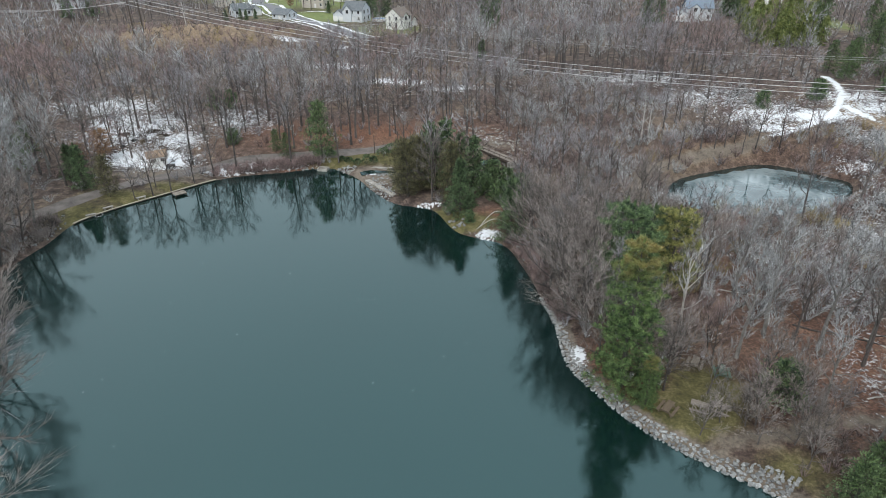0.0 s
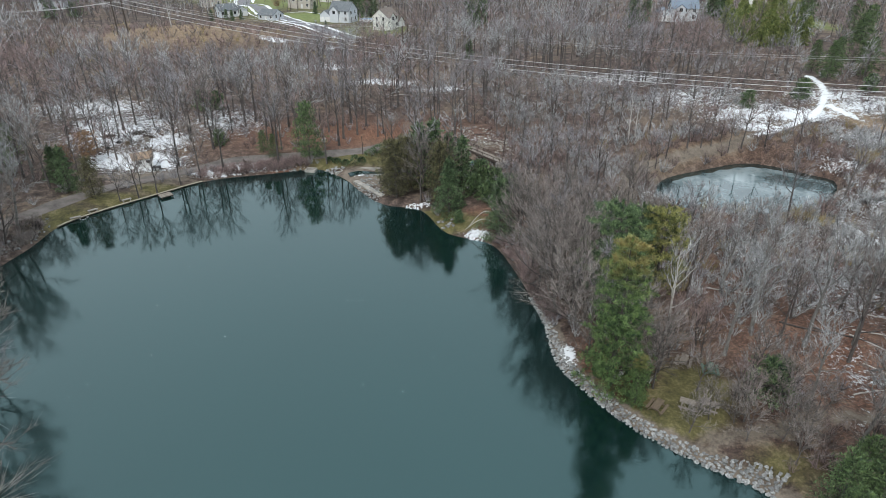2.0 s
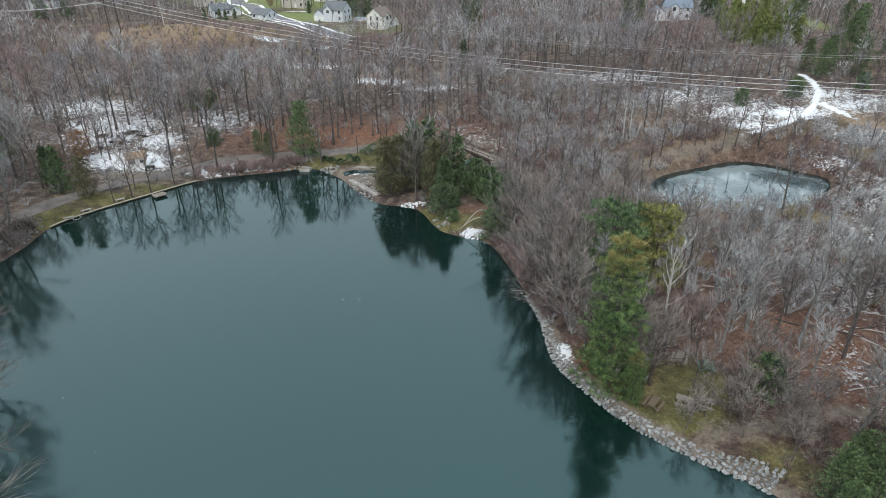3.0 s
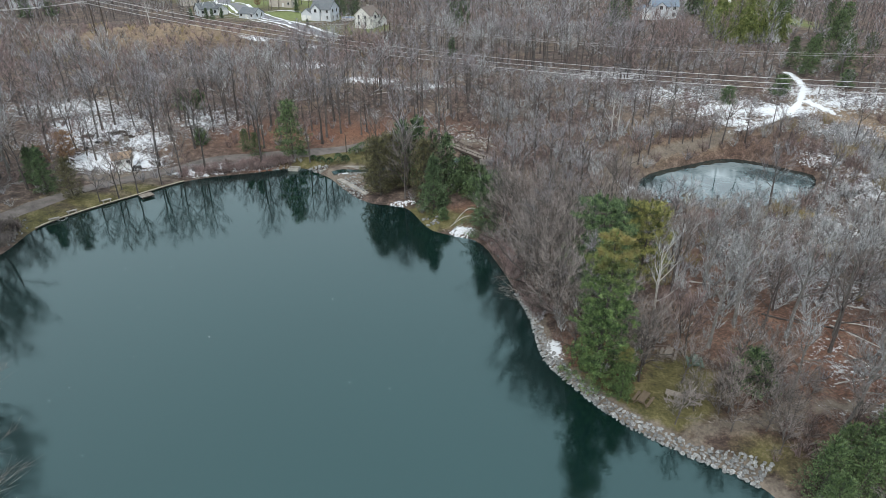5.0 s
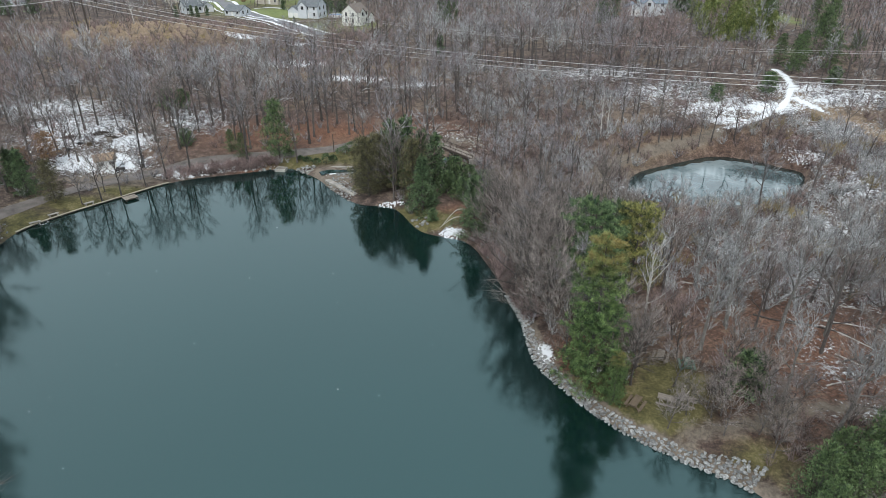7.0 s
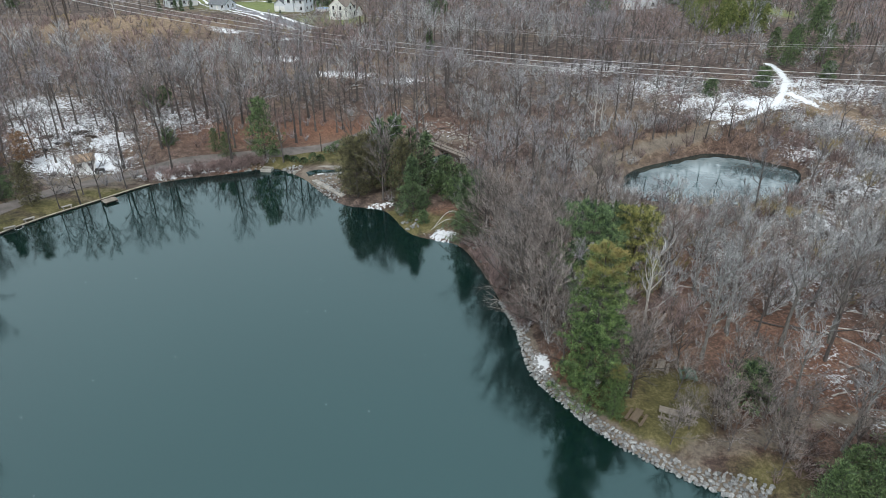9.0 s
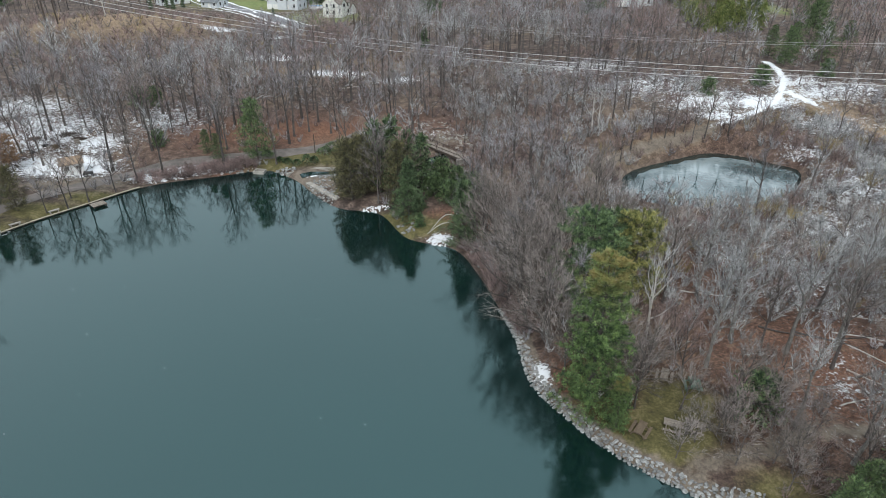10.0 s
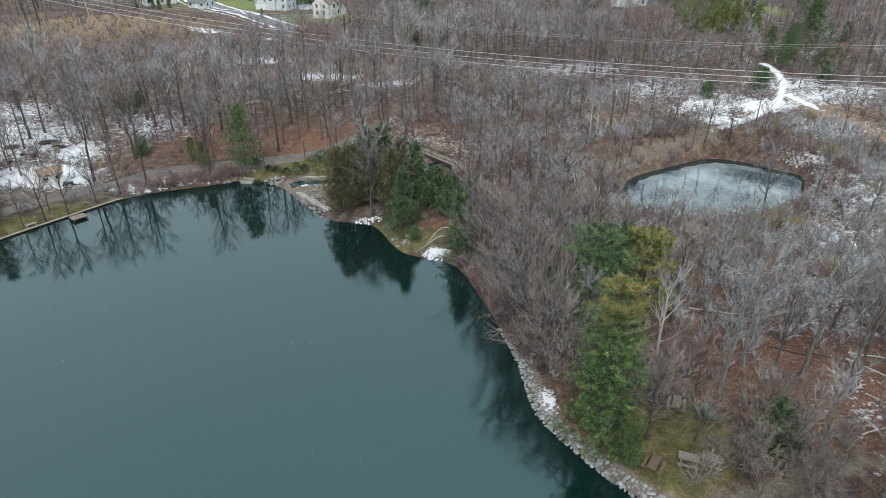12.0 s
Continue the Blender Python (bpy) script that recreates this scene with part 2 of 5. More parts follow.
def box(sx, sy, sz, x=0, y=0, z=0, rz=0, bevel=0.0, bm=None, rx=0):
    """A box of that size whose base centre is at x, y, z."""
    own = bmesh.new()
    m = pose(x, y, z, rx, 0, rz) @ Matrix.Translation((0, 0, sz / 2)) @ Matrix.Diagonal((sx, sy, sz, 1))
    bmesh.ops.create_cube(own, size=1, matrix=m)
    if bevel:
        bmesh.ops.bevel(own, geom=own.edges[:], offset=bevel, segments=1, affect='EDGES')
    if bm is None:
        return own
    tmp = bpy.data.meshes.new("t")
    own.to_mesh(tmp)
    own.free()
    bm.from_mesh(tmp)
    bpy.data.meshes.remove(tmp)
    return bm


class Geo:
    """Collects tubes and thin blades as triangles."""

    def __init__(self):
        self.v, self.f, self.tubes = [], [], []

    def tube(self, pts, radii, sides=5):
        base = len(self.v)
        self.tubes.append((base, len(self.f)))
        n = len(pts)
        for i, (p, r) in enumerate(zip(pts, radii)):
            d = (pts[min(i + 1, n - 1)] - pts[max(i - 1, 0)]).normalized()
            a = d.orthogonal().normalized()
            b = d.cross(a)
            for k in range(sides):
                w = 2 * math.pi * k / sides
                self.v.append(p + (a * math.cos(w) + b * math.sin(w)) * r)
        for i in range(n - 1):
            for k in range(sides):
                q, s = base + i * sides + k, base + i * sides + (k + 1) % sides
                self.f += [(q, s, s + sides), (q, s + sides, q + sides)]

    def blade(self, p, q, w, rng):
        d = q - p
        side = d.cross(Vector((rng.uniform(-1, 1), rng.uniform(-1, 1), rng.uniform(-1, 1)))).normalized() * (w / 2)
        i = len(self.v)
        self.v += [p - side, p + side, q]
        self.f.append((i, i + 1, i + 2))

    def needle(self, p, q, w, rng):
        """A leaf-like blade, widest in its middle."""
        d = q - p
        side = d.cross(Vector((rng.uniform(-1, 1), rng.uniform(-1, 1), rng.uniform(-1, 1)))).normalized() * (w / 2)
        i = len(self.v)
        c = p + d * 0.55
        self.v += [p, c - side, q, c + side]
        self.f += [(i, i + 1, i + 2), (i, i + 2, i + 3)]


def rvec(rng):
    while True:
        v = Vector((rng.uniform(-1, 1), rng.uniform(-1, 1), rng.uniform(-1, 1)))
        if 0.05 < v.length < 1:
            return v.normalized()


def bare_tree(seed, h, spread, r0, fork, limbs, branches, twigs, twig_w, sides=5, lean=0.05, cheap=False, rise=0.12):
    """A leafless tree: trunk with limbs, and a crown of branches and twigs."""
    rng = random.Random(seed)
    wood, fine = Geo(), Geo()
    pts = [Vector((0, 0, -0.4))]
    off = Vector((rng.uniform(-lean, lean), rng.uniform(-lean, lean), 0)) * h
    steps = 3 if cheap else 7
    for i in range(1, steps + 1):
        s = i / steps
        pts.append(Vector((off.x * s + rng.uniform(-.02, .02) * h * s, off.y * s + rng.uniform(-.02, .02) * h * s, h * 0.9 * s)))
    wood.tube(pts, [r0 * (1.25 if i == 0 else (1 - 0.93 * i / steps)) + 0.012 for i in range(steps + 1)], sides)

    def on_trunk(s):
        k = min(int(s * steps), steps - 1)
        return pts[k].lerp(pts[k + 1], s * steps - k)

    for i in range(limbs):
        s = fork + (0.97 - fork) * (i + rng.random()) / limbs
        a = i * 2.4 + rng.uniform(-.5, .5)
        up = rng.uniform(0.25, 0.8) + 0.75 * s
        d = Vector((math.cos(a), math.sin(a), up)).normalized()
        ln = spread * (1.2 - 0.7 * (s - fork) / (1 - fork)) * rng.uniform(0.7, 1.2)
        p0 = on_trunk(s)
        lp = [p0]
        for k in range(1, 4):
            d = (d + rvec(rng) * 0.24 + Vector((0, 0, rise))).normalized()
            lp.append(lp[-1] + d * ln / 3)
        rr = r0 * 0.5 * (1.1 - s)
        if cheap:
            fine.blade(p0, lp[3], twig_w * 2.2, rng)
        else:
            wood.tube(lp, [rr + .025, rr * .75 + .02, rr * .5 + .016, .012], 3)
        for j in range(branches):
            u = 0.2 + 0.8 * (j + rng.random()) / branches
            k = min(int(u * 3), 2)
            bp = lp[k].lerp(lp[k + 1], u * 3 - k)
            bd = (d * 0.85 + rvec(rng) * 0.7 + Vector((0, 0, 0.25))).normalized()
            bl = ln * rng.uniform(0.3, 0.7) * (1.15 - 0.5 * u)
            be = bp + bd * bl
            fine.blade(bp, be, twig_w * (1.7 if twig_w > 0.03 else 2.6), rng)
            for q in range(twigs):
                w = rng.uniform(0.12, 1.0)
                tp = bp.lerp(be, w)
                td = (bd + rvec(rng) * 0.55 + Vector((0, 0, 0.15))).normalized()
                fine.blade(tp, tp + td * bl * rng.uniform(0.3, 0.8), twig_w, rng)
    return wood, fine


def pine_tree(seed, h, spread, base, whorls, per, clumps, needles, nlen, nw, droop=0.1, power=0.8, r0=0.0):
    """An evergreen: trunk with whorls of branches that fan out into tufts of needles."""
    rng = random.Random(seed)
    wood, fine = Geo(), Geo()
    r0 = r0 or h * 0.014
    pts = [Vector((rng.uniform(-.01, .01) * h * (i > 0), rng.uniform(-.01, .01) * h * (i > 0), -0.3 + (h + 0.3) * i / 6)) for i in range(7)]
    wood.tube(pts, [r0 * (1.05 - i / 6) + 0.012 for i in range(7)], 6)
    for w in range(whorls):
        s = base + (1 - base) * (w + rng.uniform(-.25, .25)) / whorls
        s = min(max(s, base), 0.985)
        reach = spread * ((1 - s) / (1 - base)) ** power * rng.uniform(0.8, 1.15) + 0.1 * spread
        if s < base + 0.1:
            reach *= 0.85
        a0 = rng.uniform(0, 6.28)
        for i in range(per):
            a = a0 + 6.283 * i / per + rng.uniform(-.4, .4)
            ln = reach * rng.uniform(0.55, 1.18)
            tilt = rng.uniform(-droop, 0.3) + 0.5 * max(0, s - 0.7)
            d = Vector((math.cos(a), math.sin(a), tilt)).normalized()
            side = Vector((-math.sin(a), math.cos(a), 0))
            p0 = Vector((0, 0, h * s))
            tip = p0 + d * ln + Vector((0, 0, -droop * ln * 0.3))
            wood.tube([p0, p0.lerp(tip, .5) + Vector((0, 0, .03 * ln)), tip], [r0 * .28 * (1.1 - s) + .008, .02, .006], 3)
            for c in range(clumps):
                u = 0.3 + 0.75 * (c + rng.random()) / clumps
                cp = p0.lerp(tip, u) + side * ln * 0.3 * rng.uniform(-1, 1) * (1.15 - abs(u - .6)) + Vector((0, 0, rng.uniform(-.03, .07) * ln))
                for q in range(needles):
                    nd = (rvec(rng) * .8 + d * 0.5 + Vector((0, 0, 0.6))).normalized()
                    np0 = cp + rvec(rng) * nlen * rng.uniform(.2, 1.2)
                    fine.needle(np0, np0 + nd * nlen * rng.uniform(.6, 1.1), nw, rng)
    for q in range(needles * 3):
        nd = (rvec(rng) * .6 + Vector((0, 0, 1))).normalized()
        p = Vector((0, 0, h * rng.uniform(.95, 1)))
        fine.needle(p, p + nd * nlen, nw, rng)
    return wood, fine


def shrub(seed, h, spread, stems, twigs, w):
    rng = random.Random(seed)
    g = Geo()
    for i in range(stems):
        a = rng.uniform(0, 6.28)
        p = Vector((math.cos(a), math.sin(a), 0)) * spread * 0.25 * rng.random()
        e = Vector((math.cos(a) * spread * rng.uniform(.2, 1), math.sin(a) * spread * rng.uniform(.2, 1), h * rng.uniform(.55, 1.05)))
        g.blade(p, e, w * 1.6, rng)
        for k in range(twigs):
            u = rng.uniform(.25, .95)
            q = p.lerp(e, u)
            g.blade(q, q + ((e - p).normalized() * .6 + rvec(rng) * .8) * h * .28 * rng.uniform(.5, 1), w, rng)
    return g


# ---- plan ----
def spline(points, per=6, closed=True):
    n = len(points)
    out = []
    for i in range(n if closed else n - 1):
        g = [np.array(points[(i + k) % n] if closed else points[min(max(i + k, 0), n - 1)], float) for k in (-1, 0, 1, 2)]
        for j in range(per):
            t = j / per
            out.append(0.5 * ((2 * g[1]) + (g[2] - g[0]) * t + (2 * g[0] - 5 * g[1] + 4 * g[2] - g[3]) * t * t + (3 * g[1] - g[0] - 3 * g[2] + g[3]) * t ** 3))
    if not closed:
        out.append(np.array(points[-1], float))
    return np.array(out)


def dist_line(px, py, line, closed=False):
    """The distance of points to a line of the plan."""
    best = np.full(px.shape, 1e9)
    n = len(line)
    for i in range(n if closed else n - 1):
        a, b = line[i], line[(i + 1) % n]
        d = b - a
        t = np.clip(((px - a[0]) * d[0] + (py - a[1]) * d[1]) / max(d @ d, 1e-9), 0, 1)
        best = np.minimum(best, (px - a[0] - t * d[0]) ** 2 + (py - a[1] - t * d[1]) ** 2)
    return np.sqrt(best)


def inside(px, py, poly):
    r = np.zeros(px.shape, bool)
    n = len(poly)
    for i in range(n):
        (x1, y1), (x2, y2) = poly[i], poly[(i + 1) % n]
        if y1 == y2:
            continue
        r ^= ((y1 > py) != (y2 > py)) & (px < (x2 - x1) * (py - y1) / (y2 - y1) + x1)
    return r


def signed(px, py, poly):
    d = dist_line(px, py, poly, True)
    return np.where(inside(px, py, poly), -d, d)


LAKE = spline([(-50, -40), (-33, 15), (-37, 31), (-43, 42), (-49.5, 53), (-60, 66), (-65.5, 75), (-64.2, 88), (-63.8, 95.4), (-59.9, 101.6), (-52.7, 109.3),
               (-44.4, 117.2), (-33.5, 120.5), (-24.5, 123), (-19.5, 119.3), (-16.3, 115.1), (-12.9, 109.1), (-8.4, 103.6), (-1.9, 101), (2.5, 91.7),
               (9.5, 87.3), (12.2, 78.7), (13.5, 71), (14.5, 64.8), (14.6, 57.3), (16.1, 53.2), (20.3, 46.3), (25.3, 41.5), (30.5, 37.2), (32, 32), (36, 20), (42, 5), (40, -60), (0, -85)])
POND = spline([(44.4, 112.5), (49.7, 120.8), (60.2, 126.1), (70.6, 129.9), (77, 127.3), (81.6, 122.4), (84.5, 117.5), (77, 107.9), (64.4, 102.5), (53.8, 102), (46, 104.5)])
POND_Z = -2.0
GRAVEL_ROAD = spline([(-84, 78), (-73.2, 90.8), (-67, 102), (-62.5, 109.8), (-57, 114.5), (-50.5, 120), (-43, 124.6), (-34.5, 126.6), (-22.6, 128), (-12.9, 130.2), (-7.5, 134.5), (-4.5, 138.5)], 5, False)
TRACK = spline([(36, 104), (41, 116.5), (49.7, 124.3), (58.4, 128.8), (68.8, 133), (80.9, 138.7), (93.1, 145.5), (102, 156), (108, 168), (109.5, 178)], 5, False)
TRACK_EAST = spline([(100.5, 151), (103, 142.5), (106, 135), (109, 127), (117, 112)], 5, False)
STREET = spline([(-120, 440), (-112, 400), (-101, 384.6), (-92, 362), (-84.8, 344.9), (-72, 322), (-57, 306), (-44, 284), (-31, 266)], 5, False)
PATH_RIGHT = spline([(27, 43.5), (34, 44.5), (42, 46), (54, 44), (70, 40)], 5, False)
STREAM = spline([(-17.5, 117.5), (-12, 119.5), (-4, 121), (4, 122), (12, 126), (22, 130), (34, 140)], 5, False)
WIRE_DIR = np.array([0.893, -0.45])


def step(a, b, v):
    t = np.clip((v - a) / (b - a), 0, 1)
    return t * t * (3 - 2 * t)


def bump(x, y, cx, cy, rx, ry=None):
    return np.exp(-((x - cx) / rx) ** 2 - ((y - cy) / (ry or rx)) ** 2)


def height(x, y):
    """The height of the land at places of the plan."""
    x, y = np.atleast_1d(np.asarray(x, float)), np.atleast_1d(np.asarray(y, float))
    d = signed(x, y, LAKE)
    rise = 1.2 * step(122, 132, y) + 1.6 * step(128, 190, y) + 1.0 * step(200, 330, y) + 0.8 * step(-45, -75, x) * step(60, 105, y)
    rise += 3.2 * step(55, 105, x) * step(122, 160, y) + 2.2 * step(90, 140, x) * step(160, 240, y) + 5.5 * bump(x, y, -100, 262, 36, 22)
    rise -= 3.2 * bump(x, y, 68, 92, 24, 22)
    rise += 0.35 * np.sin(x * 0.11 + 1.3) * np.sin(y * 0.093) + 0.18 * np.sin(x * 0.31 + y * 0.17) + 0.12 * np.sin(y * 0.43 - x * 0.21)
    z = np.where(d > 0, 1.15 * (1 - np.exp(-d / 2.2)) + rise * (1 - np.exp(-np.maximum(d, 0) / 7)), np.maximum(d * 0.45, -3.0))
    e = signed(x, y, POND)
    bank = POND_Z + np.where(e > 0, e * 0.75, np.maximum(e * 0.5, -2))
    soft = np.exp(-np.maximum(e, 0) / 4.5)
    z = np.where(d > 0, z * (1 - soft) + np.minimum(bank, z) * soft, z)
    s = dist_line(x, y, STREAM)
    z = np.where(d > 0, z - 1.1 * np.exp(-(s / 2.0) ** 2) * step(-18, -10, x), z)
    return z


def height1(x, y):
    return float(height(x, y)[0])


def blobs(x, y, rows):
    s = np.zeros(np.shape(x))
    for cx, cy, rx, ry, k in rows:
        s = np.maximum(s, k * bump(x, y, cx, cy, rx, ry))
    return s


def build_ground():
    def axis(lo, hi, st, far):
        core = list(np.arange(lo, hi + .01, st))
        a, g = [], st
        v = hi
        while v < far:
            g *= 1.13
            v += g
            a.append(v)
        b, g, v = [], st, lo
        while v > -far:
            g *= 1.13
            v -= g
            b.append(v)
        return np.array(b[::-1] + core + a)
    xs, ys = axis(-125, 130, 0.9, 2600), axis(25, 235, 0.9, 2600)
    gx, gy = np.meshgrid(xs, ys)
    x, y = gx.ravel(), gy.ravel()
    z = height(x, y)
    n, m = len(xs), len(ys)
    idx = np.arange(n * m).reshape(m, n)
    q = np.stack([idx[:-1, :-1], idx[:-1, 1:], idx[1:, 1:], idx[1:, :-1]], -1).reshape(-1, 4)
    tris = np.concatenate([q[:, [0, 1, 2]], q[:, [0, 2, 3]]])
    me = tri_mesh("ground", np.stack([x, y, z], 1), tris, GROUND)
    me.polygons.foreach_set("use_smooth", np.ones(len(tris), bool))
    d, e = signed(x, y, LAKE), signed(x, y, POND)
    tr = np.minimum(dist_line(x, y, TRACK), dist_line(x, y, TRACK_EAST) + 2.5 * step(146, 132, y))
    st = dist_line(x, y, STREET)
    corridor = np.abs((x + 9) * WIRE_DIR[1] * -1 + (y - 203) * WIRE_DIR[0])
    snow = blobs(x, y, [(-72, 142, 20, 22, .5), (-62, 124, 11, 6, .85), (-88, 160, 22, 12, .5), (-50, 150, 14, 16, .45), (-38, 122.5, 12, 3, .55), (-45, 119.5, 8, 2.5, .6),
                        (-14, 188, 12, 6, .72), (-33, 212, 16, 8, .62), (-60, 135, 9, 9, .55), (-80, 148, 12, 9, .52), (3, 180, 10, 5, .55), (91, 147, 12, 6, .66), (106, 149, 10, 8, .52), (78, 141, 9, 4, .55), (80, 150, 18, 12, .52), (104, 158, 16, 10, .5), (-62, 256, 8, 5, .7), (-39, 246, 4, 2.5, .9), (70, 165, 24, 18, .42),
                        (100, 132, 16, 9, .42), (112, 150, 20, 10, .5), (75, 92, 24, 13, .42), (90, 105, 18, 16, .43), (48, 53, 9, 8, .32), (60, 72, 16, 14, .38), (50, 82, 10, 8, .38), (87, 121, 7, 7, .45),
                        (42, 110, 5, 5, .45), (60, 190, 25, 15, .42), (55, 45, 14, 3, .5), (12, 135, 10, 8, .3), (20, 160, 20, 20, .22)])
    snow = np.maximum(snow, 0.8 * np.exp(-(tr / 1.5) ** 2) * step(68, 80, x) * (1 - .35 * np.exp(-((tr - 1.0) / .35) ** 2)))
    snow = np.maximum(snow, 0.62 * bump(x, y, 7.3, 90, 2.4, 1.8)) * step(-0.05, .35, d) * step(-.1, .8, e)
    snow = np.maximum(snow, .9 * bump(x, y, 15.8, 57.5, .9, 2.2))
    grass = blobs(x, y, [(-17, 125, 9, 3.2, 1.2), (-8, 131, 4, 4, .8), (-57, 105.5, 9, 3, .85), (-64, 98, 5, 6, .65), (-52, 111.5, 5, 2, 1.0), (3, 94, 6, 2.5, 1.3), (0, 98, 4, 2.5, 1.0),
                         (24, 47, 6, 3.5, 1.2), (28, 51, 4, 4, .9), (32, 40, 4, 3, .55), (19, 51, 3, 4, .5)])
    lawn = blobs(x, y, [(-58, 335, 30, 18, 1.6), (-100, 372, 16, 26, 1.5), (-25, 292, 16, 14, 1.2), (-112, 430, 40, 30, 1.3), (-70, 395, 30, 25, 1.2), (160, 262, 8, 16, .9)])
    grass = np.maximum(grass, lawn)
    dirt = np.maximum(.72 * np.exp(-(tr / 1.3) ** 2), .5 * np.exp(-(dist_line(x, y, PATH_RIGHT) / 1.1) ** 2))
    dirt = np.maximum(dirt, 1.0 * step(1.6, .8, d) * step(12.5, 13.5, x) * step(71, 66, y))
    dirt = np.maximum(dirt, blobs(x, y, [(-57, 117, 8, 3, .9), (-14, 116, 5, 5, .9), (10, 132, 7, 4, .5), (-2, 143, 4, 6, .45), (44, 117, 5, 3, .4)]))
    rust = blobs(x, y, [(-18, 140, 34, 12, 1.0), (20, 55, 4, 6, 1.0), (47, 55, 16, 14, .85), (9, 96, 6, 4, .9), (-30, 121.5, 5, 1.5, .9), (50, 75, 22, 20, .55), (14.5, 92, 5, 4, .7), (66, 131, 24, 6, .25), (86, 124, 6, 10, .25)])
    tan = np.maximum(1.0 * bump(x, y, -102, 262, 42, 24), blobs(x, y, [(52, 128, 8, 4, .3), (84, 137, 10, 5, .5), (-20, 200, 30, 18, .5)]))
    tan = np.maximum(tan, .7 * np.exp(-(dist_line(x, y, TRACK) / 2.0) ** 2) * step(96, 84, x))
    tan = np.maximum(tan, .9 * np.exp(-((dist_line(x, y, TRACK_EAST) - .5) / 3.0) ** 2))
    one = np.ones_like(x)
    for nm, cols in (("cover", (snow, grass * (1 - np.clip(dirt, 0, 1)), dirt)), ("cover2", (rust, tan, np.clip(lawn, 0, 1)))):
        at = me.color_attributes.new(nm, 'FLOAT_COLOR', 'POINT')
        at.data.foreach_set("color", np.stack([np.clip(c, 0, 1.5) for c in cols] + [one], 1).astype(np.float32).ravel())
    return tagged(new("ground", me), "brown leaf-littered winter ground with thin snow patches", "ground", kind="structure")


build_ground()


def sheet(name, poly, z, mat, out):
    """A level sheet of water that reaches a little under its banks."""
    c = np.roll(poly, -1, 0) - np.roll(poly, 1, 0)
    nrm = np.stack([c[:, 1], -c[:, 0]], 1) / np.linalg.norm(c, axis=1)[:, None]
    area = np.sum(poly[:, 0] * np.roll(poly[:, 1], -1) - np.roll(poly[:, 0], -1) * poly[:, 1])
    p = poly + nrm * out * (1 if area > 0 else -1)
    return new(name, mesh(name, [(a, b, z) for a, b in p], [list(range(len(p)))], mat))


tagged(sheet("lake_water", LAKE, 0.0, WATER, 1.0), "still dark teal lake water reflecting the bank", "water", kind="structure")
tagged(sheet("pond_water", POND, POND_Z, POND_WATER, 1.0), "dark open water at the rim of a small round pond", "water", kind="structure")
POND_ICE = spline([(45.6, 111.3), (51.0, 119.2), (60.8, 124.2), (69.6, 127.2), (76.0, 125.0), (80.2, 120.6), (83.2, 116.6), (76.4, 108.2), (64.4, 102.9), (54, 102.4), (46.8, 104.9)])
POND_ICE += np.stack([np.sin(np.arange(len(POND_ICE)) * 1.7), np.cos(np.arange(len(POND_ICE)) * 2.3)], 1) * 0.35
tagged(sheet("pond_ice", POND_ICE, POND_Z + 0.02, ICE, 0.0), "pale wet sheet of ice on a small round pond", "ice", kind="structure")


def strip(name, line, width, mat, lift, wobble=0.3, seed=1):
    rng = random.Random(seed)
    d = np.gradient(line, axis=0)
    d /= np.linalg.norm(d, axis=1)[:, None]
    nrm = np.stack([-d[:, 1], d[:, 0]], 1)
    verts, faces, k = [], [], 5
    for i in range(len(line)):
        w = width * (1 + wobble * rng.uniform(-.3, .3))
        for j in range(k):
            u = (j / (k - 1) - .5) * w
            p = line[i] + nrm[i] * u
            verts.append((p[0], p[1], height1(p[0], p[1]) + lift + .05 * (1 - (2 * u / w) ** 2)))
        if i:
            faces += [((i - 1) * k + j, (i - 1) * k + j + 1, i * k + j + 1, i * k + j) for j in range(k - 1)]
    return new(name, mesh(name, verts, faces, mat, True))


tagged(strip("gravel_road", GRAVEL_ROAD, 3.4, GRAVEL, 0.06), "grey gravel lane curving along the lake bank", "road", kind="structure")


def offset(line, d):
    t = np.gradient(line, axis=0)
    t /= np.linalg.norm(t, axis=1)[:, None]
    return line + np.stack([-t[:, 1], t[:, 0]], 1) * d


for off, w, sd in ((5.0, 1.9, 3), (-5.2, 1.7, 5), (-8.6, .8, 7)):
    tagged(strip("snow_bank", offset(STREET, off), w, SNOW, 0.16, 1.6, sd), "low bank of ploughed snow along the street", "snow", kind="structure")
tagged(strip("snow_bank", spline([(-56, 303.5), (-60, 312), (-70, 316), (-80, 330)], 5, False), 1.3, SNOW, 0.2, 1.5, 8), "low bank of ploughed snow beside a drive", "snow", kind="structure")
tagged(strip("snow_bank", spline([(-78, 352), (-64, 349), (-52, 343), (-38, 338)], 5, False), 1.6, SNOW, 0.2, 1.5, 9), "low bank of ploughed snow across a lawn", "snow", kind="structure")
tagged(strip("street", STREET, 7.5, ASPHALT, 0.08, 0.0), "grey asphalt street with snowy verges", "road", kind="structure")


